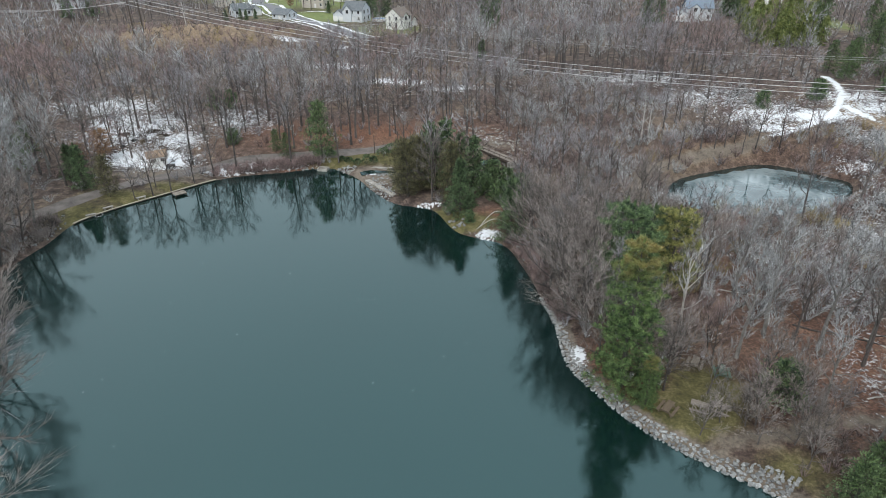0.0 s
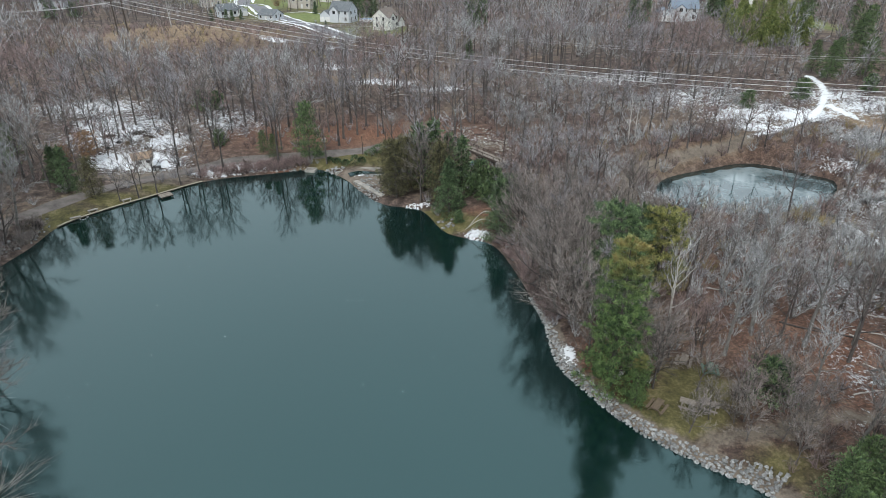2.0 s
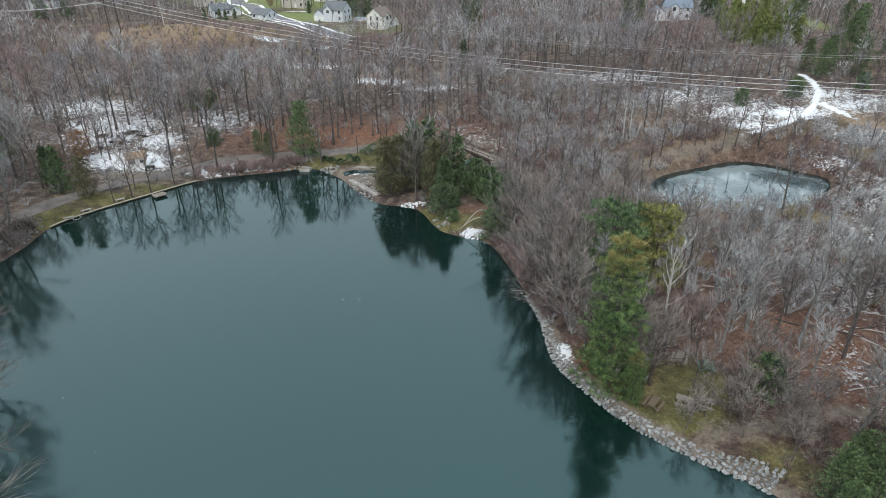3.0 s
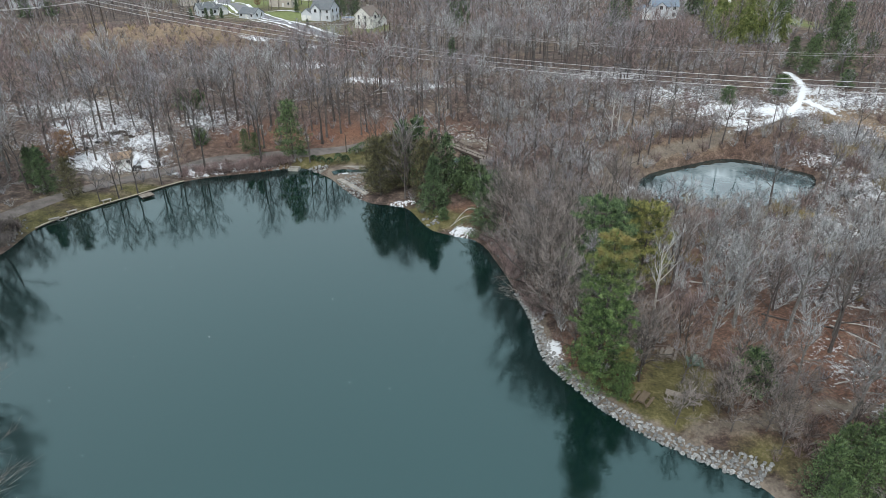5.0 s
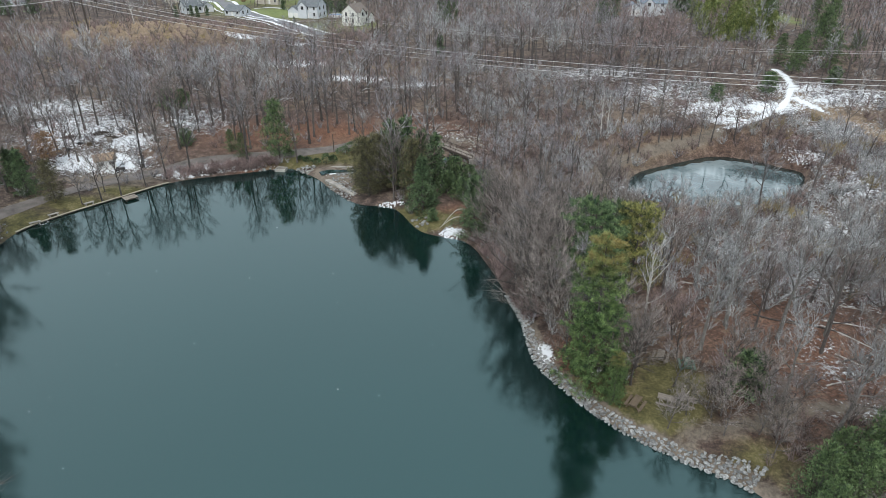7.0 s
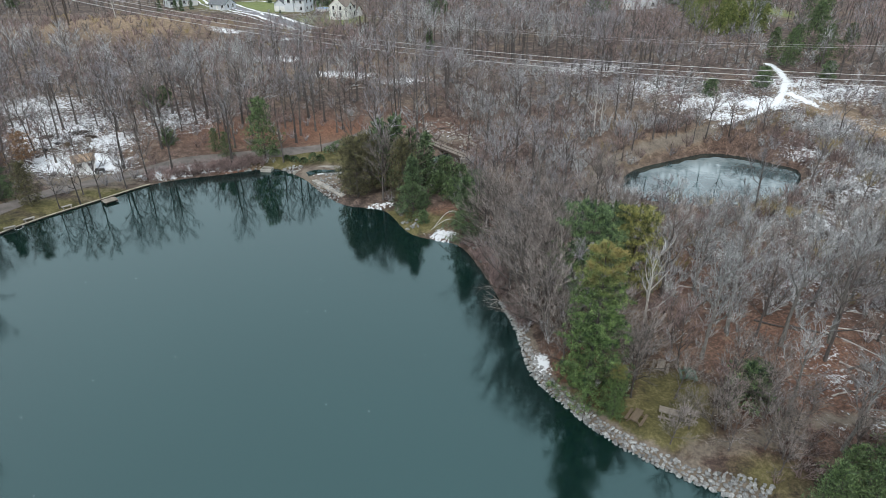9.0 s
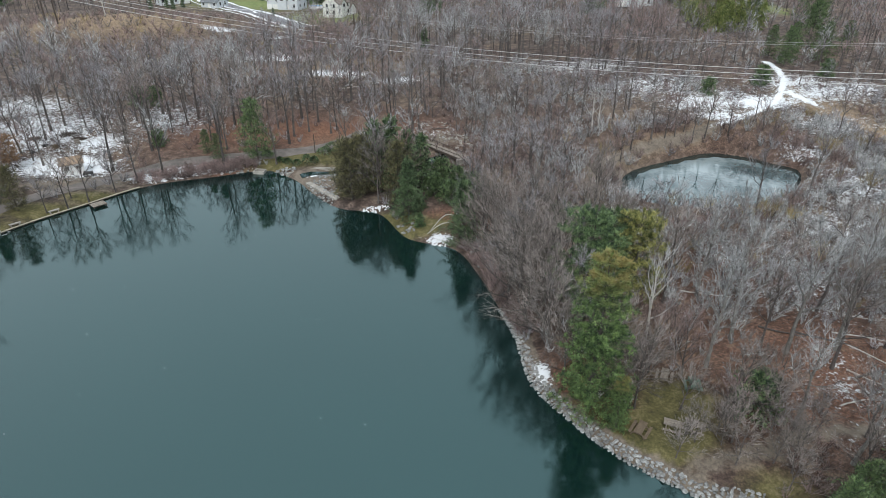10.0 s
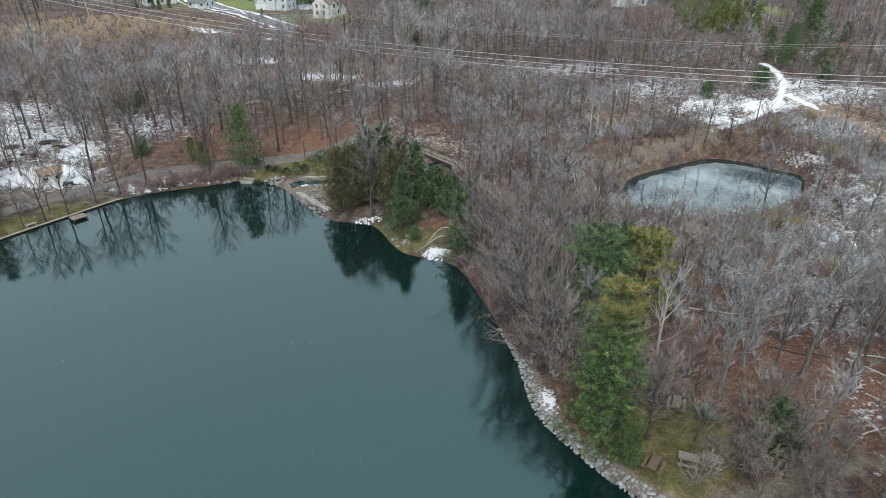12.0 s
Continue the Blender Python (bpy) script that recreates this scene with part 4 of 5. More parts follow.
ok = (d_lake > .6) & (d_pond > .4) & (d_road > 1.5) & (np.random.uniform(size=px.size) < dens) & (np.abs(px) < 0.78 * py + 22)
ok &= ~((d_lake < 2.6) & (py < 59) & (px > 0))
pz = height(px, py)
kinds = [[], [], [], []]
for x, y, z, lw in zip(px[ok], py[ok], pz[ok], low[ok]):
    u = noise.noise(Vector((x * .06, y * .06, 7))) + rng.uniform(-.2, .2)
    k = 0 if u > (.3 if lw else .12) else 1 if u > (.08 if lw else -.2) else 2
    if signed(np.array([x]), np.array([y]), POND)[0] < 8 and rng.random() < .7:
        k = 0
    if lw and y < 104 and rng.random() < .6:
        k = 2
    if lw and rng.random() < .05:
        k = 3
    kinds[k].append((x, y, z, rng.uniform(.7, 1.5) * (1.15 if lw else .8)))
bushes = [shrub(150 + i, 1.9, 1.5, 15, 10, .052) for i in range(5)]
for row, mt, lb in zip(kinds, (TWIG_RED, TWIG, TWIG_PALE, STRAW),
                       ("thicket of reddish bare brush", "thicket of grey bare brush", "thicket of pale grey bare brush", "straw-yellow bare shrubs")):
    if row:
        scatter("brush", bushes, row, (mt,), lb, "brush", rng)


# low scrub on the mound and the land behind it
scrub = [shrub(160 + i, 2.2, 2.0, 12, 7, .09) for i in range(4)]
gx, gy = np.meshgrid(np.arange(-170, 0, 3.4), np.arange(205, 296, 3.4))
px = gx.ravel() + np.random.uniform(-1.6, 1.6, gx.size)
py = gy.ravel() + np.random.uniform(-1.6, 1.6, gx.size)
ok = (np.random.uniform(size=px.size) < .75 - .6 * bump(px, py, -98, 274, 22, 7)) & (dist_line(px, py, STREET) > 8) & (py < 296 - .25 * (px + 170) + 20)
pz = height(px, py)
kinds = [[], [], []]
for x, y, z in zip(px[ok], py[ok], pz[ok]):
    kinds[rng.choices((0, 1, 2), (6, 3, .4))[0]].append((x, y, z, rng.uniform(.6, 1.5)))
for row, mt, lb in zip(kinds, (TWIG_RED, TWIG_TAN, STRAW), ("low reddish scrub on an open mound", "low grey-tan scrub on an open mound", "tufts of straw-coloured tall grass on a mound")):
    scatter("scrub", scrub, row, (mt,), lb, "scrub", rng)


# ---- things along the water ----
def rock_mesh(seed, flat=0.65):
    rng = random.Random(seed)
    bm = bmesh.new()
    for i in range(15):
        v = rvec(rng)
        bm.verts.new((v.x * rng.uniform(.85, 1.1), v.y * rng.uniform(.7, 1), v.z * flat))
    r = bmesh.ops.convex_hull(bm, input=bm.verts[:])
    bmesh.ops.delete(bm, geom=[e for e in r["geom_interior"] if isinstance(e, bmesh.types.BMVert)], context='VERTS')
    me = bpy.data.meshes.new("rock")
    bm.to_mesh(me)
    bm.free()
    me.materials.append(STONE)
    return me


ROCKS = [rock_mesh(200 + i) for i in range(9)]


def shore_stretch(a, b):
    """The part of the lake's edge between two of its points, evenly stepped."""
    i = int(np.argmin(np.hypot(LAKE[:, 0] - a[0], LAKE[:, 1] - a[1])))
    j = int(np.argmin(np.hypot(LAKE[:, 0] - b[0], LAKE[:, 1] - b[1])))
    p = LAKE[min(i, j):max(i, j) + 1]
    s = np.concatenate([[0], np.cumsum(np.linalg.norm(np.diff(p, axis=0), axis=1))])
    return p, s


def along(p, s, u):
    x = np.array([np.interp(u, s, p[:, 0]), np.interp(u, s, p[:, 1])])
    y = np.array([np.interp(u + .2, s, p[:, 0]), np.interp(u + .2, s, p[:, 1])])
    z = np.array([np.interp(u - .2, s, p[:, 0]), np.interp(u - .2, s, p[:, 1])])
    t = (y - z) / max(np.linalg.norm(y - z), 1e-6)
    return x, t, np.array([-t[1], t[0]])


def build_riprap():
    root = tagged(empty("stone_revetment"), "band of grey boulders piled along the lake bank", "rocks", kind="structure")
    rng = random.Random(9)
    p, s = shore_stretch((13.5, 71), (30.5, 37.2))
    spots, u = [], 0.0
    while u < s[-1]:
        x, t, n = along(p, s, u)
        if signed(np.array([x[0] + n[0]]), np.array([x[1] + n[1]]), LAKE)[0] < 0:
            n = -n
        wide = .35 + .75 * float(step(0, s[-1] * .35, u)) + 1.5 * float(step(s[-1] * .82, s[-1], u))
        v = -.2
        while v < wide:
            r = rng.uniform(.17, .36)
            q = x + n * v + t * rng.uniform(-.15, .15)
            spots.append((q[0], q[1], r))
            v += r * 1.25
        u += .44
    spots.reverse()
    vs, fs = [], []
    for i, (x, y, r) in enumerate(spots):
        m = pose(x, y, max(height1(x, y), 0) + r * .2, rng.uniform(-20, 20), rng.uniform(-20, 20), rng.uniform(0, 360)) @ Matrix.Diagonal((r, r * rng.uniform(.75, 1), r, 1))
        me = rng.choice(ROCKS)
        if i < 300:
            put("rock", me, root, m)
        else:
            k = len(vs)
            vs += [tuple(m @ w.co) for w in me.vertices]
            fs += [tuple(j + k for j in f.vertices) for f in me.polygons]
    tagged(put("rocks", mesh("rocks", vs, fs, STONE), root), kind="stuff")
    return root


build_riprap()


def stones(name, rows, n, lo, hi, label, seed, mat=STONE):
    """Loose stones strewn over round patches of ground."""
    rng = random.Random(seed)
    vs, fs, k = [], [], 0
    packs = [(np.array([v.co[:] for v in m.vertices]), [tuple(f.vertices) for f in m.polygons]) for m in ROCKS]
    for i in range(n):
        cx, cy, rx, ry = rng.choice(rows)
        a, d = rng.uniform(0, 6.28), math.sqrt(rng.random())
        x, y = cx + math.cos(a) * d * rx, cy + math.sin(a) * d * ry
        z = height1(x, y)
        if z < -.15:
            continue
        v, f = rng.choice(packs)
        r = rng.uniform(lo, hi)
        c, q = math.cos(a * 3) * r, math.sin(a * 3) * r
        vs += [(p[0] * c - p[1] * q + x, p[0] * q + p[1] * c + y, p[2] * r + z + r * .2) for p in v]
        fs += [tuple(j + k for j in t) for t in f]
        k = len(vs)
    return tagged(new(name, mesh(name, vs, fs, mat)), label, "stones", kind="stuff")


stones("bank_stones", [(-13.5, 112, 2.4, 3.4), (-11, 107.5, 2, 2.6), (-9, 112, 3, 4), (-20.5, 121.2, 2.5, 1.2), (-11, 117, 3, 1.5)], 420, .1, .32, "loose grey cobbles on the bank beside the spillway", 21)
stones("snowy_stones", [(7.3, 89.6, 2.3, 1.5), (7.3, 89.6, 2.0, 1.3), (-2.4, 102.3, 2.6, .9)], 260, .08, .26, "snow-dusted stones at the water's edge", 22, SNOW)
stones("rubble", [(4.5, 134, 5, 4), (9, 139, 6, 5), (1, 129, 4, 3), (16, 131, 4, 4)], 260, .12, .42, "pale broken rubble strewn beside the footbridge", 24, CONCRETE)
stones("shore_stones", [(-30, 122.4, 4, .8), (-66, 91, 1.6, 6), (2, 94, 2, 2), (12.6, 85, 1, 4)], 130, .12, .4, "scattered stones along the muddy shore", 23)


TAN_WOOD = plain("bleached_timber", (.28, .24, .18), (.46, .41, .33), 1.5, .85)


def bank_brush(a, b, n, lo, hi, mat, label, seed):
    """A fringe of bare brush on the bank above the waterline."""
    rng = random.Random(seed)
    p, s = shore_stretch(a, b)
    rows = []
    for i in range(n):
        x, t, nr = along(p, s, rng.uniform(0, s[-1]))
        if signed(np.array([x[0] + nr[0]]), np.array([x[1] + nr[1]]), LAKE)[0] < 0:
            nr = -nr
        q = x + nr * rng.uniform(lo, hi)
        rows.append((q[0], q[1], height1(q[0], q[1]), rng.uniform(.5, .95)))
    scatter("bank_brush", bushes, rows, (mat,), label, "brush", rng)


bank_brush((-46, 116), (-26, 122.6), 190, .5, 3.2, TWIG_RED, "reddish bare brush along the north bank", 41)
bank_brush((14.5, 64.8), (9.5, 87.3), 150, .3, 2.4, TWIG_RED, "reddish bare brush hanging over the water", 42)
bank_brush((-65.5, 75), (-63.8, 95.4), 120, .5, 4.5, TWIG_TAN, "grey-tan bare brush along the west bank", 43)


def log_wall():
    """The timber edging of the west bank: posts, boards and a cap."""
    root = tagged(empty("timber_bank_wall"), "low weathered timber wall holding the grassy bank", "retaining wall", kind="structure")
    p, s = shore_stretch((-63.8, 95.4), (-46.5, 115.5))
    n = int(s[-1] / 1.5)
    for i in range(n):
        a, _, _ = along(p, s, i * s[-1] / n)
        b, _, _ = along(p, s, (i + 1) * s[-1] / n)
        c, d = (a + b) / 2, b - a
        rz, ln = math.degrees(math.atan2(d[1], d[0])), float(np.linalg.norm(d))
        part("board", box(ln, .08, .65, c[0], c[1], -.45, rz), DARK_WOOD, root)
        part("cap", box(ln * 1.01, .42, .07, c[0], c[1], .21, rz, .012), TAN_WOOD, root)
        nx = np.array([d[1], -d[0]]) / ln
        if signed(np.array([a[0] + nx[0]]), np.array([a[1] + nx[1]]), LAKE)[0] > 0:
            nx = -nx
        g = Geo()
        q = a + nx * .17
        g.tube([Vector((q[0], q[1], -.9)), Vector((q[0], q[1], .2))], [.11, .1], 7)
        put("post", tri_mesh("post", [tuple(v) for v in g.v], g.f, DARK_WOOD), root)


log_wall()


def dock(x, y, z, rz, w, d):
    root = tagged(empty("dock"), "small grey wooden dock on short posts at the bank", "dock")
    n = int(w / .2)
    for i in range(n):
        part("plank", box(.185, d, .045, -w / 2 + (i + .5) * w / n, 0, .5, 0, .006), OLD_WOOD, root)
    for sy in (-1, 1):
        part("beam", box(w, .1, .18, 0, sy * (d / 2 - .15), .32), DARK_WOOD, root)
        for sx in (-1, 1):
            g = Geo()
            g.tube([Vector((sx * (w / 2 - .15), sy * (d / 2 - .15), -1)), Vector((sx * (w / 2 - .15), sy * (d / 2 - .15), .55))], [.09, .085], 8)
            put("post", tri_mesh("post", [tuple(v) for v in g.v], g.f, DARK_WOOD), root)
    root.matrix_basis = pose(x, y, z, 0, 0, rz)
    return root


dock(-50.5, 108.7, -.1, 42, 2.3, 1.9)


def intake_box(x, y, rz):
    root = tagged(empty("intake_box"), "square pale concrete intake box with an open top", "concrete box")
    for sx, sy, w, d in ((0, -.75, 2.2, .2), (0, .75, 2.2, .2), (-1, 0, .2, 1.3), (1, 0, .2, 1.3)):
        part("wall", box(w, d, 1.35, sx, sy, -.8, 0, .02), CONCRETE, root)
    part("floor", box(1.8, 1.3, .1, 0, 0, -.1), DARK_WOOD, root, "dark grating")
    root.matrix_basis = pose(x, y, 0, 0, 0, rz)


intake_box(-25.2, 121.9, -12)


def spillway():
    root = tagged(empty("spillway"), "stained concrete spillway walls and apron beside the lake", "spillway", kind="structure")
    part("wing_wall", box(4.0, .3, 1.25, -18.2, 120.6, -.6, 43, .03), CONCRETE, root)
    part("weir_wall", box(6.6, .5, 1.1, -13.6, 121.2, -.2, -4, .03), CONCRETE, root)
    for i in range(4):
        u = (i + .5) / 4
        part("slab", box(2.55, 1.05, .4, -15.1 + 6.0 * u, 114.6 - 8.0 * u, .28 + .05 * (i % 2), -53, .03), CONCRETE, root)
    bm = bmesh.new()
    rng = random.Random(3)
    grid = [[bm.verts.new((-15.6 + i * .32, 117.0 + j * .32 + i * .09, .42 + .14 * rng.random() + .06 * j)) for j in range(4)] for i in range(8)]
    for i in range(7):
        for j in range(3):
            if rng.random() < .75:
                bm.faces.new((grid[i][j], grid[i + 1][j], grid[i + 1][j + 1], grid[i][j + 1]))
    part("white_water", bm, SNOW, root, "foaming white overflow")


spillway()
tagged(strip("stream", STREAM[1:21], 1.8, WATER, .22, .6, 4), "narrow dark stream below the footbridge", "water", kind="structure")


def footbridge(a, b, z, w=2.1):
    root = tagged(empty("footbridge"), "grey plank footbridge with dark steel beams and rails", "bridge")
    d = np.array(b) - np.array(a)
    ln = float(np.linalg.norm(d))
    n = int(ln / .3)
    for i in range(n):
        part("plank", box(.285, w, .06, -ln / 2 + (i + .5) * ln / n, 0, .35, 0, .008), OLD_WOOD, root)
    for sy in (-1, 1):
        part("beam", box(ln, .16, .45, 0, sy * (w / 2 - .15), -.1), DARK_WOOD, root)
        part("rail", box(ln, .08, .1, 0, sy * (w / 2 - .03), .9), DARK_WOOD, root)
        for i in range(7):
            part("post", box(.1, .1, .6, -ln / 2 + .1 + i * (ln - .2) / 6, sy * (w / 2 - .12), .4), DARK_WOOD, root)
    for sx in (-1, 1):
        part("abutment", box(.9, w + .8, 1.8, sx * (ln / 2 - .2), 0, -1.55, 0, .04), CONCRETE, root)
    root.matrix_basis = pose((a[0] + b[0]) / 2, (a[1] + b[1]) / 2, z, 0, 0, math.degrees(math.atan2(d[1], d[0])))


footbridge((8.6, 130.2), (15.0, 121.0), 1.75)


def picnic_table(x, y, rz, mat, label):
    root = tagged(empty("picnic_table"), label, "picnic table", "picnic tables in the clearing")
    for i in range(5):
        part("tabletop_board", box(1.85, .145, .04, 0, -.31 + i * .155, .73, 0, .006), mat, root)
    for s in (-1, 1):
        for k in range(2):
            part("seat_board", box(1.85, .14, .04, 0, s * (.68 + .15 * k), .43, 0, .006), mat, root)
        part("cross_beam", box(.05, 1.66, .1, s * .62, 0, .33), mat, root)
        for q in (-1, 1):
            g = Geo()
            g.tube([Vector((s * .66, q * .68, 0)), Vector((s * .66, q * .22, .74))], [.06, .06], 4)
            put("leg", tri_mesh("leg", [tuple(v) for v in g.v], g.f, mat), root)
    root.matrix_basis = pose(x, y, height1(x, y) + .02, 0, 0, rz)


GREEN_PAINT = plain("faded_green_paint", (.06, .11, .085), (.13, .19, .15), 2, .7)
BROWN_WOOD = plain("brown_wood", (.095, .07, .048), (.19, .145, .10), 2, .85, stretch=(1, 6, 6))
picnic_table(28.3, 54.8, 60, OLD_WOOD, "grey weathered picnic table with snow on a bench")
picnic_table(30.6, 53.1, 75, GREEN_PAINT, "faded green picnic table under bare branches")
picnic_table(23.0, 47.8, 48, BROWN_WOOD, "brown wooden picnic table on mossy grass")
picnic_table(26.2, 47.7, -28, OLD_WOOD, "grey weathered picnic table near the rocks")
picnic_table(28.2, 47.4, -35, OLD_WOOD, "grey weathered picnic table near the rocks")


def bent_sapling(a, b, h, r):
    pts = []
    for i in range(13):
        u = i / 12
        p = Vector(a).lerp(Vector(b), u)
        p.z += h * math.sin(math.pi * u) * (1 + .25 * math.sin(3 * u))
        pts.append(p)
    g = Geo()
    g.tube(pts, [r * (1.1 - .7 * i / 12) for i in range(13)], 6)
    tagged(put("bent_sapling", tri_mesh("bent_sapling", [tuple(v) for v in g.v], g.f, BIRCH)), "pale bare sapling bent in an arc to the ground", "sapling")


bent_sapling((11.9, 91.2, height1(11.9, 91.2)), (6.2, 92.4, height1(6.2, 92.4)), 2.3, .11)
bent_sapling((11.8, 90.4, height1(11.8, 90.4)), (5.6, 91.6, height1(5.6, 91.6)), 1.6, .09)


def fallen_log(x, y, rz, ln, r, mat=BARK, label="fallen grey tree trunk lying in leaf litter"):
    g = Geo()
    rng = random.Random(int(x * 10))
    d = Vector((math.cos(radians(rz)), math.sin(radians(rz)), 0))
    pts = []
    for i in range(6):
        q = Vector((x, y, 0)) + d * (ln * (i / 5 - .5)) + Vector((rng.uniform(-.1, .1), rng.uniform(-.1, .1), 0))
        q.z = height1(q.x, q.y) + r * .8
        pts.append(q)
    g.tube(pts, [r * (1.1 - .12 * i) for i in range(6)], 7)
    tagged(put("fallen_log", tri_mesh("fallen_log", [tuple(v) for v in g.v], g.f, mat)), label, "log")


for x, y, rz, ln in ((50, 60, -35, 7), (46, 62, -32, 5), (52, 54, 10, 6), (41, 71, -25, 6), (47, 50, 15, 5), (57, 65, -30, 6), (36, 66, 40, 4), (-9, 172, 20, 6), (-40, 150, 70, 7), (12, 138, 15, 4), (15, 134, -20, 3.5), (11, 105.5, -38, 8), (14, 102.6, -36, 7), (53, 57, -55, 8), (55, 60, -20, 7), (51, 52.5, -48, 6), (57, 56, -70, 6)):
    fallen_log(x, y, rz, ln, .09 if int(x) % 2 else .13, BIRCH if int(x) % 2 else BARK)


def round_bush(x, y, r, h):
    rng = random.Random(int(x * 100))
    g, w = Geo(), Geo()
    w.tube([Vector((0, 0, -.2)), Vector((0, 0, h * .6))], [.06, .03], 5)
    for i in range(420):
        v = rvec(rng)
        v.z = abs(v.z) if rng.random() < .8 else v.z * .5
        k = rng.uniform(.7, 1.0)
        p = Vector((v.x * r * k, v.y * r * k, h * .42 + v.z * h * .55 * k))
        g.needle(p, p + (v + rvec(rng) * .7 + Vector((0, 0, .4))).normalized() * .3, .13, rng)
    root = tree_thing("clipped_bush", w, g, BARK, PINE, "clipped dark green bush on the lawn", "bush", "foliage")
    root["group"] = "bushes on the lawn"
    root.matrix_basis = pose(x, y, height1(x, y))


for x, y, r, h in ((-21.5, 124.6, .6, 1.1), (-19.9, 123.4, .85, 1.3), (-17.9, 122.4, .8, 1.3), (-15.9, 122.3, 1.0, 2.3), (-14.6, 123.0, .8, 1.6), (-12.8, 126.3, 1.5, 1.9), (-11.2, 127.9, 1.6, 2.0), (-24.2, 126.6, 1.0, 1.5), (-10.2, 127.4, 1.2, 1.3)):
    round_bush(x, y, r, h)


def post_at(x, y, h, r, name, label):
    g = Geo()
    z = height1(x, y)
    g.tube([Vector((x, y, z - .5)), Vector((x, y, z + h))], [r, r * .85], 8)
    tagged(put(name, tri_mesh(name, [tuple(v) for v in g.v], g.f, DARK_WOOD)), label, "post")


post_at(-14.8, 127.6, 4.0, .1, "wooden_post", "plain dark wooden post beside the gravel lane")
post_at(-10.0, 131.9, 3.0, .09, "wooden_post", "plain dark wooden post beside the gravel lane")


# ---- buildings ----
def gable_roof(w, d, z, h, over, thick, bm):
    """A pitched roof with thickness, ridge along x."""
    x, y = w / 2 + over, d / 2 + over
    drop = h * over / (d / 2)
    a = [(-x, -y, z - drop), (x, -y, z - drop), (x, 0, z + h), (-x, 0, z + h), (x, y, z - drop), (-x, y, z - drop)]
    lo = [bm.verts.new(p) for p in a]
    hi = [bm.verts.new((p[0], p[1], p[2] + thick)) for p in a]
    for q in ((0, 1, 2, 3), (3, 2, 4, 5)):
        bm.faces.new([hi[i] for i in q])
        bm.faces.new([lo[i] for i in reversed(q)])
    for i, j in ((0, 1), (1, 2), (2, 4), (4, 5), (5, 3), (3, 0)):
        bm.faces.new((lo[i], lo[j], hi[j], hi[i]))
    return bm


def gable_walls(w, d, h, rise, bm):
    """Walls with pointed ends, ridge along x."""
    v = [bm.verts.new(p) for p in ((-w / 2, -d / 2, -.4), (w / 2, -d / 2, -.4), (w / 2, d / 2, -.4), (-w / 2, d / 2, -.4), (-w / 2, -d / 2, h), (w / 2, -d / 2, h), (w / 2, d / 2, h), (-w / 2, d / 2, h), (w / 2, 0, h + rise), (-w / 2, 0, h + rise))]
    for f in ((0, 1, 5, 4), (2, 3, 7, 6), (1, 2, 6, 8, 5), (3, 0, 4, 9, 7), (3, 2, 1, 0)):
        bm.faces.new([v[i] for i in f])
    return bm


def window(parent, x, y, z, w, h, rz, trim=WHITE):
    """A window set on a wall that faces rz: frame with a dark pane."""
    m = pose(x, y, z, 0, 0, rz)
    fr = part("window", box(w + .2, .1, h + .2, 0, 0, -.1, 0, .01), trim, parent)
    fr.matrix_basis = m
    for s in (-1, 1):
        part("pane", box(w / 2 - .04, .03, h, s * w / 4, -.055, 0), GLASS, fr)
    return fr


def house(x, y, rz, w, d, h, rise, wall, roof, label, wing=None, chimney=True, zoff=0.0, cross=True):
    root = tagged(empty("house"), label, "house")
    part("wall", gable_walls(w, d, h, rise, bmesh.new()), wall, root)
    rf = part("roof", gable_roof(w, d, h + .02, rise, .4, .18, bmesh.new()), roof, root)
    if chimney:
        part("chimney", box(.9, .7, 2.2, w * .22, d * .12, h + rise - 1.6), CONCRETE, rf)
    rows = [1.0] if h < 4 else [1.0, 3.8]
    n = max(2, int(w / 3))
    for z in rows:
        for i in range(n):
            px_ = -w / 2 + (i + .5) * w / n
            if z == 1.0 and i == n // 2:
                part("door", box(1.1, .12, 2.2, px_, -d / 2 - .03, 0), WHITE, root, "white front door")
            else:
                window(root, px_, -d / 2 - .02, z, 1.1, 1.5, 0)
            window(root, px_, d / 2 + .02, z, 1.1, 1.5, 180)
        for s in (-1, 1):
            for k in (-1, 1):
                window(root, s * (w / 2 + .02), k * d * .22, z, 1.0, 1.5, 90 * s)
    if cross and h > 4:
        g1 = part("gable", gable_walls(3.4, 4.2, h, rise * .55, bmesh.new()), wall, root)
        g1.matrix_basis = pose(-w * .2, -d / 2 + .6, 0, 0, 0, 90)
        g2 = part("gable_roof", gable_roof(3.4, 4.2, h + .03, rise * .55, .3, .16, bmesh.new()), roof, root)
        g2.matrix_basis = pose(-w * .2, -d / 2 + .6, 0, 0, 0, 90)
        window(root, -w * .2, -d / 2 - 1.14, 3.9, 1.4, 1.5, 0)
    if wing:
        ww, wd, wh, side = wing
        a = part("garage", gable_walls(wd, ww, wh, wd * .3, bmesh.new()), wall, root)
        a.matrix_basis = pose(side * (w / 2 + ww / 2 - .1), -1.2, 0, 0, 0, 90)
        b = part("garage_roof", gable_roof(wd, ww, wh + .02, wd * .3, .35, .16, bmesh.new()), roof, root)
        b.matrix_basis = a.matrix_basis.copy()
        for k in (-1, 1):
            part("garage_door", box(2.5, .1, 2.2, side * (w / 2 + ww / 2) + k * 1.5, -1.2 - wd / 2 - .04, 0), WHITE, root, "white panelled garage door")
    root.matrix_basis = pose(x, y, height1(x, y) + .1 + zoff, 0, 0, rz)
    return root


